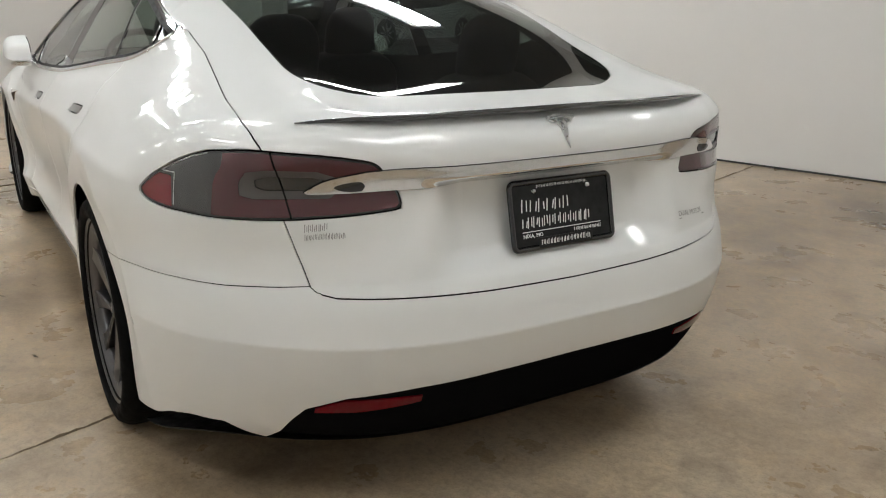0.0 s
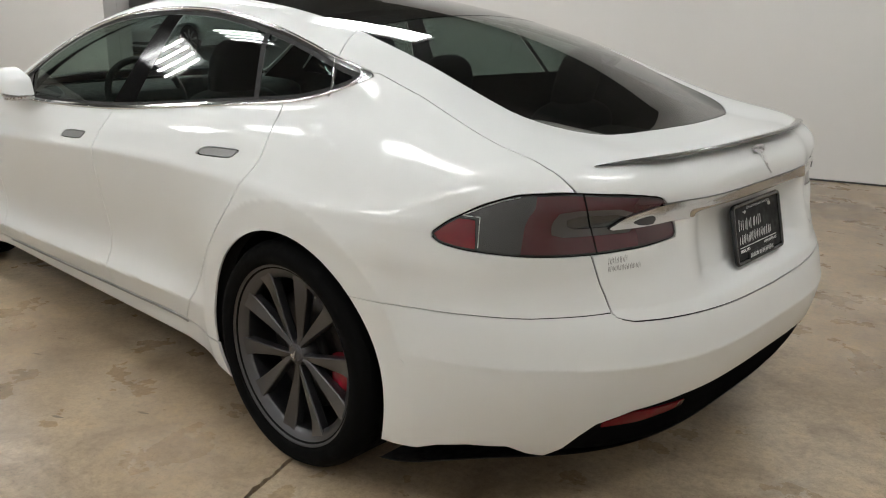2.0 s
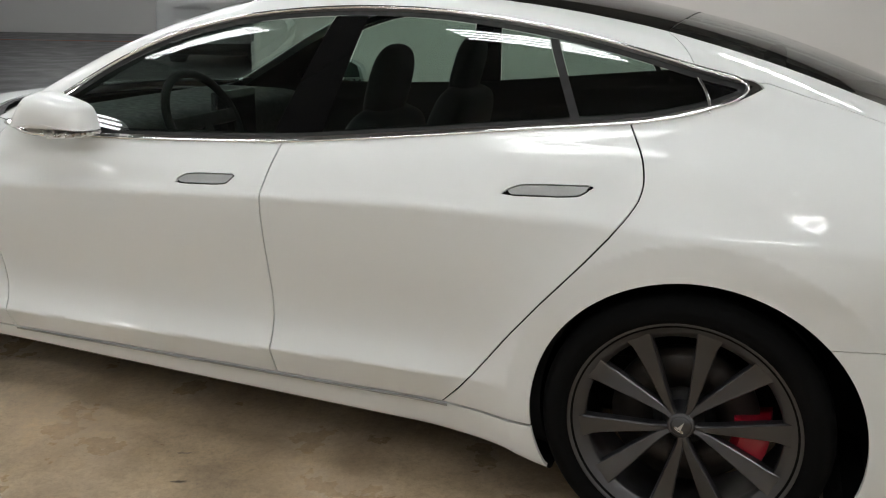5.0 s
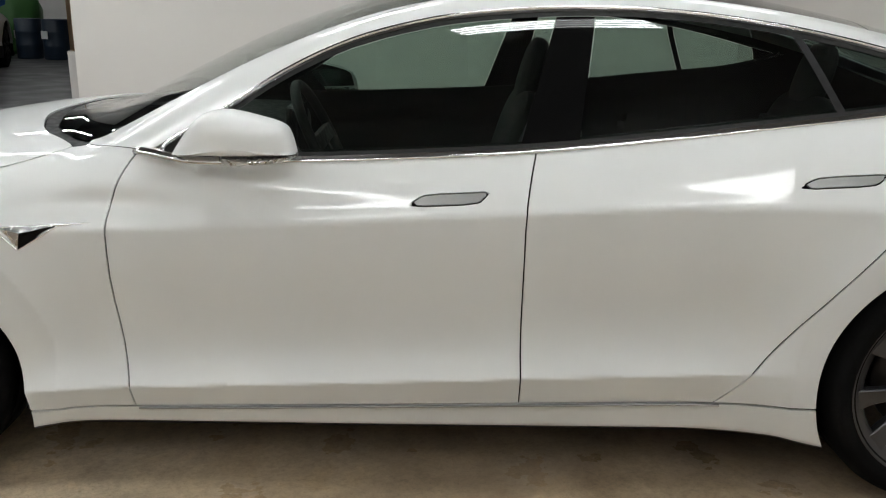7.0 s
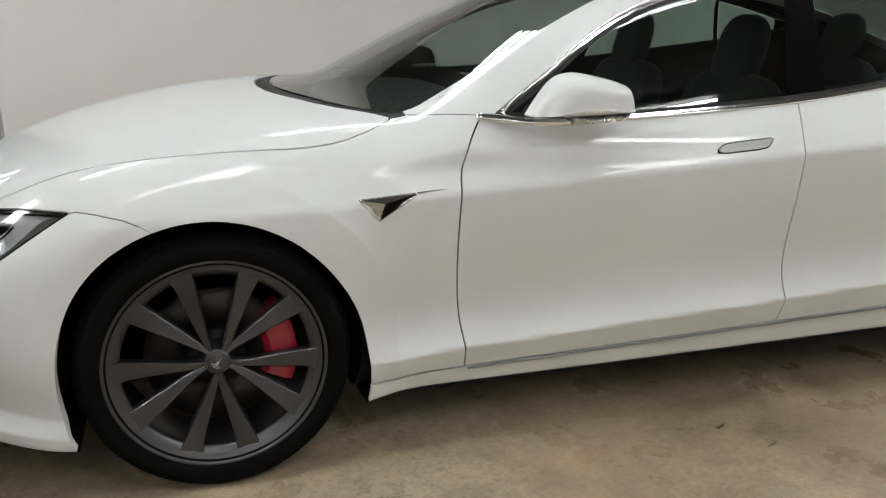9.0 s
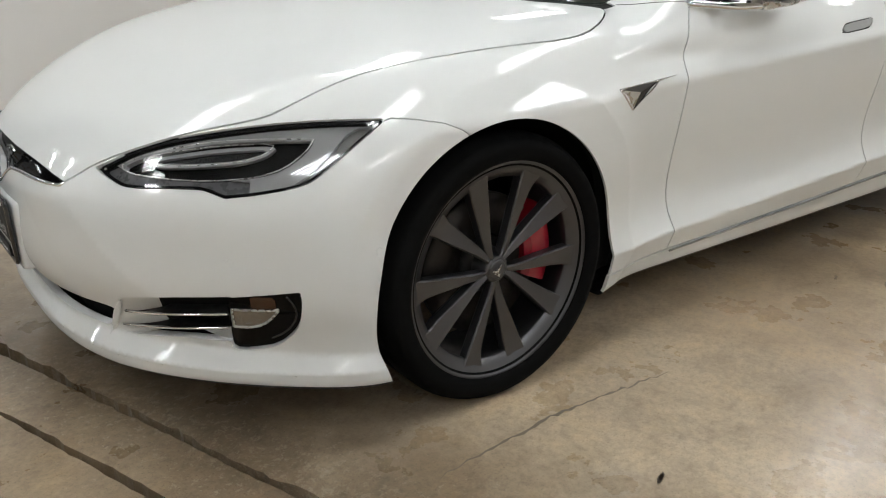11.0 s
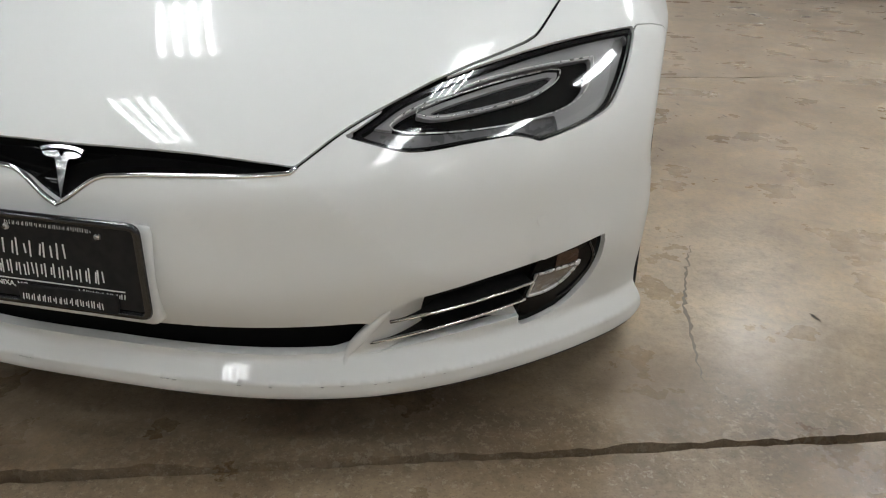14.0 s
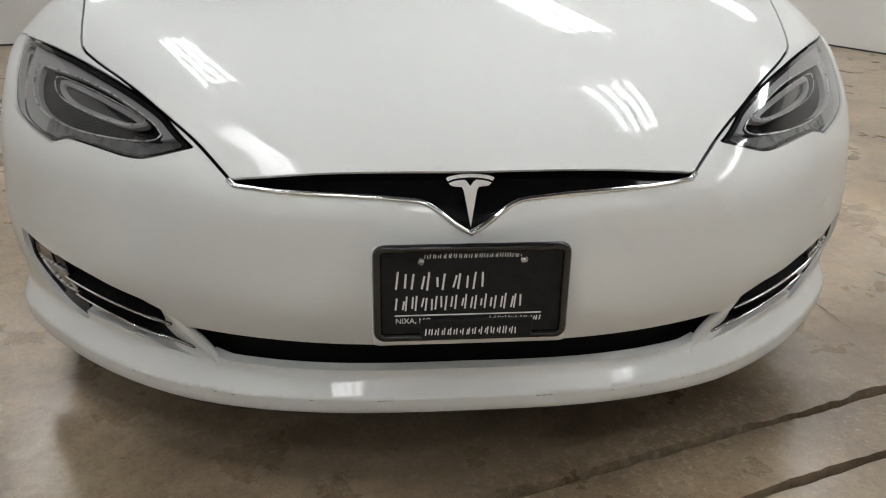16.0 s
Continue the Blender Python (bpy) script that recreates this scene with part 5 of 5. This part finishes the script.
# ---- wheels ----
def wheel_thing(radius, width, name="wheel"):
    wheel = new(name)
    wheel.parent = car
    w = width / 2
    R = radius
    part("tyre", revolve([(0.272, -w * 0.9), (0.285, -w), (0.31, -w * 1.06), (0.335, -w * 1.03), (R - 0.008, -w * 0.9), (R, -w * 0.72), (R, -w * 0.30), (R - 0.007, -w * 0.28), (R - 0.007, -w * 0.22), (R, -w * 0.2), (R, w * 0.2),
                          (R - 0.007, w * 0.22), (R - 0.007, w * 0.28), (R, w * 0.30), (R, w * 0.72), (R - 0.004, w * 0.84), (R - 0.012, w * 0.93), (0.336, w * 1.02), (0.322, w * 1.055), (0.318, w * 1.06), (0.314, w * 1.06), (0.30, w * 1.045),
                          (0.288, w * 1.0), (0.285, w * 0.95), (0.272, w * 0.9), (0.272, -w * 0.9)], 96), RUBBER, wheel)
    rim = part("rim", revolve([(0.262, -w * 0.9), (0.256, w * 0.20), (0.243, w * 0.50), (0.2405, w * 0.72), (0.243, w * 0.77), (0.262, w * 0.84), (0.276, w * 0.91), (0.281, w * 0.95), (0.286, w * 0.96), (0.289, w * 0.92), (0.283, w * 0.84), (0.274, w * 0.6), (0.274, -w * 0.9), (0.262, -w * 0.9)], 96), RIMGREY, wheel)
    part("hub", revolve([(0.0, w * 0.74), (0.03, w * 0.74), (0.034, w * 0.72), (0.037, w * 0.66), (0.048, w * 0.50), (0.055, w * 0.3), (0.055, 0.0), (0.0, 0.0)], 40), RIMGREY, wheel)
    part("hub_cap", revolve([(0.0, w * 0.775), (0.022, w * 0.77), (0.027, w * 0.745), (0.027, w * 0.70)], 32), RIMGREY, wheel)
    badge(pose(0, w * 0.775, 0, -90, 0, 0), 0.030, SATIN, wheel, "small bright centre mark")
    # ten blades in five pairs: each pair grows out of one arm at the hub and spreads to the rim
    blades = []
    for turn in (1, -1):
        me = bpy.data.meshes.new("spoke")
        bm = bmesh.new()
        rows = []
        for t in np.linspace(0, 1, 19):
            r = 0.030 + t * 0.223
            half = 0.0085 + 0.0245 * t ** 1.05 + 0.006 * max(0, (t - 0.86) / 0.14) ** 2
            mid = r * math.tan(radians(17.6 * (1 - math.exp(-(t + 0.10) * 3.4))))
            mid = max(mid, half - 0.004) if t < 0.35 else mid
            y0 = w * (0.70 + 0.085 * t + 0.035 * t * t) + 0.003
            a, b = mid - half, mid + half
            lean = 0.011 * (0.25 + 0.75 * t) * (1 - 0.75 * max(0, (t - 0.8) / 0.2))
            rows.append([bm.verts.new((turn * x, y, r)) for x, y in (
                (a, y0 - lean - 0.024), (a + 0.001, y0 - lean - 0.003), (a + 0.004, y0 - lean), (b - 0.005, y0), (b - 0.001, y0 - 0.004), (b, y0 - 0.026), (b - 0.006, y0 - 0.034), (a + 0.006, y0 - lean - 0.034))])
        n = len(rows[0])
        for x, y in zip(rows, rows[1:]):
            for k in range(n):
                bm.faces.new((x[k], x[(k + 1) % n], y[(k + 1) % n], y[k]))
        bmesh.ops.recalc_face_normals(bm, faces=bm.faces)
        for f in bm.faces:
            f.smooth = True
        for e in bm.edges:
            e.smooth = not (len(e.link_faces) == 2 and e.calc_face_angle(0) > radians(28))
        bm.to_mesh(me)
        bm.free()
        me.materials.append(RIMGREY)
        blades.append(me)
    for k in range(10):
        spoke = new("spoke", blades[k % 2])
        spoke.parent = wheel
        spoke.matrix_basis = pose(0, 0, 0, 0, 72 * (k // 2), 0)
    part("brake_disc", revolve([(0.08, 0.010), (0.185, 0.010), (0.185, 0.035), (0.08, 0.035), (0.08, 0.010)], 64), STEEL, wheel, "steel brake disc")
    part("disc_bell", revolve([(0.0, 0.05), (0.07, 0.05), (0.08, 0.03), (0.08, 0.01)], 40), MATT, wheel)
    return wheel


def caliper(wheel_ob, low, high):
    bm = bmesh.new()
    rows = []
    for a in np.linspace(low, high, 12):
        a = radians(180 - a)
        ring = []
        for r, y in ((0.125, -0.01), (0.125, 0.055), (0.142, 0.068), (0.190, 0.070), (0.212, 0.058), (0.214, -0.01)):
            ring.append(bm.verts.new((r * math.cos(a), y, r * math.sin(a))))
        rows.append(ring)
    for x, y in zip(rows, rows[1:]):
        for k in range(6):
            bm.faces.new((x[k], x[(k + 1) % 6], y[(k + 1) % 6], y[k]))
    bm.faces.new(rows[0])
    bm.faces.new(rows[-1][::-1])
    bmesh.ops.recalc_face_normals(bm, faces=bm.faces)
    return sharp(part("caliper", bm, CALIPER, wheel_ob, "bright red brake caliper"))


for wx, wy, R, width in ((0.0, 0.93, 0.357, 0.27), (2.96, 0.912, 0.352, 0.25)):
    for s in (1, -1):
        wheel = wheel_thing(R, width)
        caliper(wheel, *((-24, 42) if wx else (-30, 12)))
        centre = wy - width * 0.39
        if s == 1:
            wheel.matrix_basis = pose(wx, centre, R, 0, -38 if wx else -27, 0)
            [o for o in wheel.children if o.name.startswith("caliper")][0].matrix_basis = pose(0, 0, 0, 0, 38 if wx else 27, 0)
        else:
            wheel.matrix_basis = pose(wx, -centre, R, 0, 0, 180)
            [o for o in wheel.children if o.name.startswith("caliper")][0].matrix_basis = pose(0, 0, 0, 0, 180, 0)
    for s in (1, -1):
        bm = bmesh.new()
        rows = []
        cx, cz, r = (-0.03, 0.36, 0.425) if wx == 0 else (2.945, 0.36, 0.416)
        for a in np.linspace(-14, 194, 40):
            a = radians(a)
            rows.append([bm.verts.new((cx + q * math.cos(a), s * y, cz + q * math.sin(a))) for q, y in ((r, 0.90), (r, 0.60), (0.0, 0.60))])
        for x, y in zip(rows, rows[1:]):
            bm.faces.new((x[0], x[1], y[1], y[0]))
            bm.faces.new((x[1], x[2], y[2], y[1]))
        part("wheel_arch", bm, LINER, body)


# ---- door mirrors ----
def blob(bm, lo, hi, power=0.55, m=None, rings=20, segments=28):
    """A rounded block filling the box between two corners."""
    c = [(a + b) / 2 for a, b in zip(lo, hi)]
    h = [(b - a) / 2 for a, b in zip(lo, hi)]
    sg = lambda q: math.copysign(abs(q) ** power, q)
    r = bmesh.ops.create_uvsphere(bm, u_segments=segments, v_segments=rings, radius=1)
    for v in r["verts"]:
        v.co = Vector((c[0] + h[0] * sg(v.co.x), c[1] + h[1] * sg(v.co.y), c[2] + h[2] * sg(v.co.z)))
    if m is not None:
        bmesh.ops.transform(bm, matrix=m, verts=r["verts"])
    return r["verts"]


SHELL = chaikin([(2.113, 0.971), (2.113, 0.971), (2.087, 1.011), (2.053, 1.056), (2.024, 1.076), (1.973, 1.084), (1.909, 1.072), (1.845, 1.055), (1.821, 1.043), (1.809, 1.02), (1.799, 0.976), (1.799, 0.976), (1.95, 0.969)], 1)
FOOT = chaikin([(1.997, 0.967), (1.997, 0.967), (1.797, 0.974), (1.800, 0.963), (1.841, 0.949), (1.98, 0.938), (1.98, 0.938)], 1)


def dome(outline, y0, rise, s, power=2.6, rings=9, flat_low=None):
    """A shell bulging sideways from an outline seen from the car's side, with a flat back."""
    bm = bmesh.new()
    c = np.array(outline).mean(0)
    if flat_low is not None:
        c = np.array((c[0], flat_low))
    rows = []
    for k in np.linspace(0, 1, rings):
        scale = math.cos(k * math.pi / 2) ** (2 / power)
        y = y0 + rise * math.sin(k * math.pi / 2) ** (2 / power)
        rows.append([bm.verts.new((c[0] + (p[0] - c[0]) * max(scale, 0.02), s * y, c[1] + (p[1] - c[1]) * max(scale, 0.02))) for p in outline])
    n = len(outline)
    for a, b in zip(rows, rows[1:]):
        for k in range(n):
            bm.faces.new((a[k], a[(k + 1) % n], b[(k + 1) % n], b[k]))
    bm.faces.new(rows[0])
    bm.faces.new(rows[-1])
    bmesh.ops.recalc_face_normals(bm, faces=bm.faces)
    return bm


for s in (1, -1):
    mirror = new("door_mirror")
    mirror.parent = car
    sharp(part("housing", dome(SHELL, 0.893, 0.100, s, power=3.6, rings=14, flat_low=0.995), PAINT, mirror, "white folded mirror housing"), 60)
    sharp(part("lower_cover", dome(FOOT, 0.893, 0.078, s), SATIN, mirror, "satin lower mirror cover"), 60)
    glass_line = [(np.array(p) - (1.955, 1.01)) * 0.9 + (1.955, 1.012) for p in SHELL]
    bm = bmesh.new()
    lo = [bm.verts.new((x, s * 0.8925, z)) for x, z in glass_line]
    hi = [bm.verts.new((x, s * 0.888, z)) for x, z in glass_line]
    for k in range(len(lo)):
        bm.faces.new((lo[k], lo[(k + 1) % len(lo)], hi[(k + 1) % len(lo)], hi[k]))
    bm.faces.new(hi)
    bmesh.ops.recalc_face_normals(bm, faces=bm.faces)
    part("glass", bm, MIRRORGLASS, mirror, "mirror glass", smooth=False)
    bm = loop_tube(dense([(2.228, s * 0.838, 0.962), (2.15, s * 0.873, 0.956), (2.08, s * 0.905, 0.951), (1.985, s * 0.918, 0.951)], 16), np.linspace(0.024, 0.020, 16), flat=0.55, segments=10)
    part("arm", bm, CHROME, mirror)
    bm = bmesh.new()
    tri = [(2.18, 0.842, 0.968), (1.93, 0.858, 0.952), (2.01, 0.790, 1.066)]
    for off in (0.0, -0.02):
        for x, y, z in tri:
            bm.verts.new((x, s * (y + 0.004 + off), z))
    bm.verts.ensure_lookup_table()
    q = bm.verts
    for f in ((0, 1, 2), (3, 4, 5), (0, 1, 4, 3), (1, 2, 5, 4), (2, 0, 3, 5)):
        bm.faces.new([q[i] for i in f])
    bmesh.ops.recalc_face_normals(bm, faces=bm.faces)
    part("sail_cover", bm, BLACK, mirror, smooth=False)

# ---- cabin ----
def seat(x, y, parent):
    s = new("seat")
    s.parent = parent
    bm = bmesh.new()
    blob(bm, (-0.25, -0.26, 0.36), (0.30, 0.26, 0.54), 0.5)
    part("cushion", bm, CLOTH, s)
    bm = bmesh.new()
    blob(bm, (-0.10, -0.25, 0.0), (0.06, 0.25, 0.60), 0.5, pose(-0.22, 0, 0.46, 0, -17, 0))
    part("backrest", bm, CLOTH, s)
    bm = bmesh.new()
    blob(bm, (-0.055, -0.12, 0.52), (0.035, 0.12, 0.80), 0.7, pose(-0.22, 0, 0.46, 0, -15, 0))
    part("headrest", bm, CLOTH, s)
    s.matrix_basis = pose(x, y, 0)
    return s


for y in (0.38, -0.38):
    seat(1.46, y, car)
    seat(0.32, y, car)
bm = bmesh.new()
blob(bm, (1.95, -0.74, 0.72), (2.5, 0.74, 0.955), 0.45)
part("dashboard", bm, MATT, car)
bm = revolve([(0.185 + 0.016 * math.cos(a), 0.016 * math.sin(a)) for a in np.linspace(0, 2 * math.pi, 11)], 48)
box(bm, (-0.18, -0.012, -0.02), (0.18, 0.012, 0.03), 0.005)
box(bm, (-0.02, -0.012, -0.18), (0.02, 0.012, 0.02), 0.005)
bmesh.ops.transform(bm, matrix=pose(1.80, 0.38, 0.93, 0, 0, 0) @ pose(0, 0, 0, 0, 25, 0) @ pose(0, 0, 0, 0, 0, 90), verts=bm.verts)
part("steering_wheel", bm, MATT, car)
bm = boxes(((1.92, -0.13, 0.62), (1.96, 0.13, 1.0)), bevel=0.01)
part("centre_screen", bm, BLACK, car)
bm = boxes(((-0.35, -0.55, 0.19), (2.5, 0.55, 0.34)), bevel=0.01)
part("cabin_floor", bm, LINER, car)
# Unseen pan, added low to keep light off the floor beneath the car.
bm = boxes(((0.42, -0.76, 0.118), (2.55, 0.76, 0.21)), bevel=0.015)
part("battery_pan", bm, MATT, car, "flat black underfloor pan")
bm = boxes(((-0.75, -0.56, 0.90), (0.05, 0.56, 0.93)), bevel=0.01)
part("parcel_shelf", bm, LINER, car)

# ---- the hall beyond the opening ----
COARSE = surface(skin, (-1.2, -0.1, 0.1), (4.0, 1.05, 1.5), 0.045)


def parked_car(name, label, m, stretch, mat, wheel_mat, cladding):
    """A vehicle far off, from the same family of shapes."""
    thing = tagged(new(name), label, "car")
    mesh = cut(*COARSE, -COARSE[0][:, 1])
    for wx, wz, r in ((-0.03, 0.36, 0.40), (2.96, 0.355, 0.39)):
        v = mesh[0]
        mesh = cut(*mesh, np.where(v[:, 1] > 0.5, r - np.hypot(v[:, 0] - wx, v[:, 2] - wz), -1))
    glassy, mesh = peel(mesh, lambda v: np.where(v[:, 1] > 0.4, inside(DLO, SIDE(v)), 1), 0)
    over, mesh = peel(mesh, lambda v: np.where(v[:, 2] > 0.93, inside(TOPGLASS, TOP(v)), 1), 0)
    lights, mesh = peel(mesh, lambda v: np.where(v[:, 0] > 3.1, inside(HEADLIGHT, FRONT_CORNER(v)), 1), 0)
    low, mesh = peel(mesh, lambda v: v[:, 2] - cladding, 0)
    slots, mesh = peel(mesh, lambda v: inside(SLOT, FACE(v)) + np.where(v[:, 0] > 3, 0, 9), 0)
    for part_name, piece, pm in (("body", mesh, mat), ("side_window", glassy, BLACK), ("glass_roof", over, BLACK), ("headlight", lights, SMOKE), ("sill_cladding", low, MATT), ("air_intake", slots, MATT)):
        if not len(piece[1]):
            continue
        for side in ("left", "right") if part_name in ("headlight", "side_window") else ("both",):
            sheet(part_name, piece, pm, thing, side=side, rim=0)
    for wx in (0.0, 2.96):
        for s in (1, -1):
            wheel = part("wheel", revolve([(0.0, 0.07), (0.2, 0.07), (0.24, 0.10), (0.25, 0.12), (0.30, 0.12), (0.352, 0.09), (0.352, -0.1), (0.2, -0.1)], 32), RUBBER, thing)
            wheel.matrix_basis = pose(wx, s * 0.80, 0.352, 0, 0, 0 if s == 1 else 180)
            me = bpy.data.meshes.new("spoke")
            bm = boxes(((-0.018, 0.10, 0.05), (0.018, 0.125, 0.25)), bevel=0.004)
            bm.to_mesh(me)
            bm.free()
            me.materials.append(wheel_mat)
            for k in range(9):
                spoke = new("spoke", me)
                spoke.parent = wheel
                spoke.matrix_basis = pose(0, 0, 0, 0, 40 * k, 0)
    thing.matrix_world = m @ Matrix.Diagonal((*stretch, 1))
    return thing


parked_car("parked_saloon", "white saloon car parked in a dim hall", pose(17.58, -10.69, 0, 0, 0, 107.5), (0.955, 0.94, 0.97), PAINT, SATIN, 0.2)
parked_car("parked_suv", "white sport utility car with black sills", pose(10.08, -11.0, 0, 0, 0, -76.7), (0.97, 1.0, 1.2), PAINT, MATT, 0.36)
dark = parked_car("parked_dark_car", "dark saloon car parked behind the white one", pose(23.4, -9.4, 0, 0, 0, 110), (0.94, 0.94, 1.0), BLACK, SATIN, 0.2)

BARREL = material("dark_blue_drum", (0.012, 0.025, 0.045), 0.4)
WOOD = bump(roughen(material("pale_timber", (0.34, 0.22, 0.12), 0.6), 20, 0.5, 0.7), 30, 0.3)
YELLOW = material("yellow_plastic", (0.65, 0.40, 0.02), 0.4)
GREEN = material("green_cover", (0.05, 0.16, 0.04), 0.5)
BLUE = material("blue_cover", (0.01, 0.07, 0.20), 0.5)
LIME = material("lime_cover", (0.32, 0.36, 0.02), 0.5)
ORANGE = material("orange_line", (0.45, 0.08, 0.02), 0.6)


def drum(x, y):
    thing = tagged(new("drum"), "dark blue storage drum standing on the floor", "drum", "drums")
    part("shell", revolve([(0.0, 0.0), (0.27, 0.0), (0.285, 0.02), (0.285, 0.28), (0.292, 0.30), (0.285, 0.32), (0.285, 0.58), (0.292, 0.60), (0.285, 0.62), (0.285, 0.86), (0.27, 0.88), (0.0, 0.87)], 28), BARREL, thing)
    thing.children[0].matrix_basis = pose(0, 0, 0, 90, 0, 0)
    part("label", boxes(((-0.12, -0.296, 0.45), (0.10, -0.288, 0.62))), WHITEINK, thing, smooth=False)
    thing.matrix_world = pose(x, y, 0, 0, 0, 150)
    return thing


d = drum(9.9, -16.4)
copy_thing(d, pose(10.6, -16.6, 0, 0, 0, 120))
copy_thing(d, pose(11.2, -16.3, 0, 0, 0, 150))

rack = tagged(new("timber_rack"), "pale timber rack with shelves against the wall", "rack")
for x in (-0.75, 0.75):
    for y in (-0.25, 0.25):
        part("post", boxes(((x - 0.05, y - 0.05, 0), (x + 0.05, y + 0.05, 3.0)), bevel=0.006), WOOD, rack, smooth=False)
for z in (0.62, 1.35, 2.1):
    part("shelf", boxes(((-0.8, -0.3, z), (0.8, 0.3, z + 0.12)), bevel=0.006), WOOD, rack, smooth=False)
rack.matrix_world = pose(8.95, -16.9, 0, 0, 0, 20)
for k, (x, y, z) in enumerate(((8.75, -16.85, 0.72), (9.15, -16.95, 0.72))):
    crate = tagged(new("plastic_tub"), "yellow plastic tub on a timber shelf", "tub", "tubs on the rack")
    part("shell", boxes(((-0.18, -0.15, 0), (0.18, 0.15, 0.22)), bevel=0.03), YELLOW, crate)
    part("rim", boxes(((-0.195, -0.165, 0.2), (0.195, 0.165, 0.235)), bevel=0.01), YELLOW, crate)
    crate.matrix_world = pose(x, y, z, 0, 0, 20)

cover = tagged(new("covered_heap"), "heap under green, blue and lime covers", "covered heap")
for name, mat, lo, hi in (("green_cover", GREEN, (-1.4, -0.7, 0.0), (0.5, 0.7, 1.7)), ("blue_cover", BLUE, (-1.0, -0.5, 0.2), (0.9, 0.75, 2.0)), ("lime_cover", LIME, (0.0, -0.6, 0.3), (1.5, 0.7, 2.5))):
    bm = bmesh.new()
    vs = blob(bm, lo, hi, 0.75)
    for v in vs:
        v.co += Vector(noise.noise_vector(v.co * 2.2)) * 0.12
        v.co.z = max(v.co.z, 0)
    part(name, bm, mat, cover)
cover.matrix_world = pose(12.2, -17.6, 0, 0, 0, 15)
line = structure("floor_line", boxes(((6.0, -20.05, 0.0), (14.0, -19.95, 0.004))), ORANGE, "faded orange line painted on the floor", "floor marking")
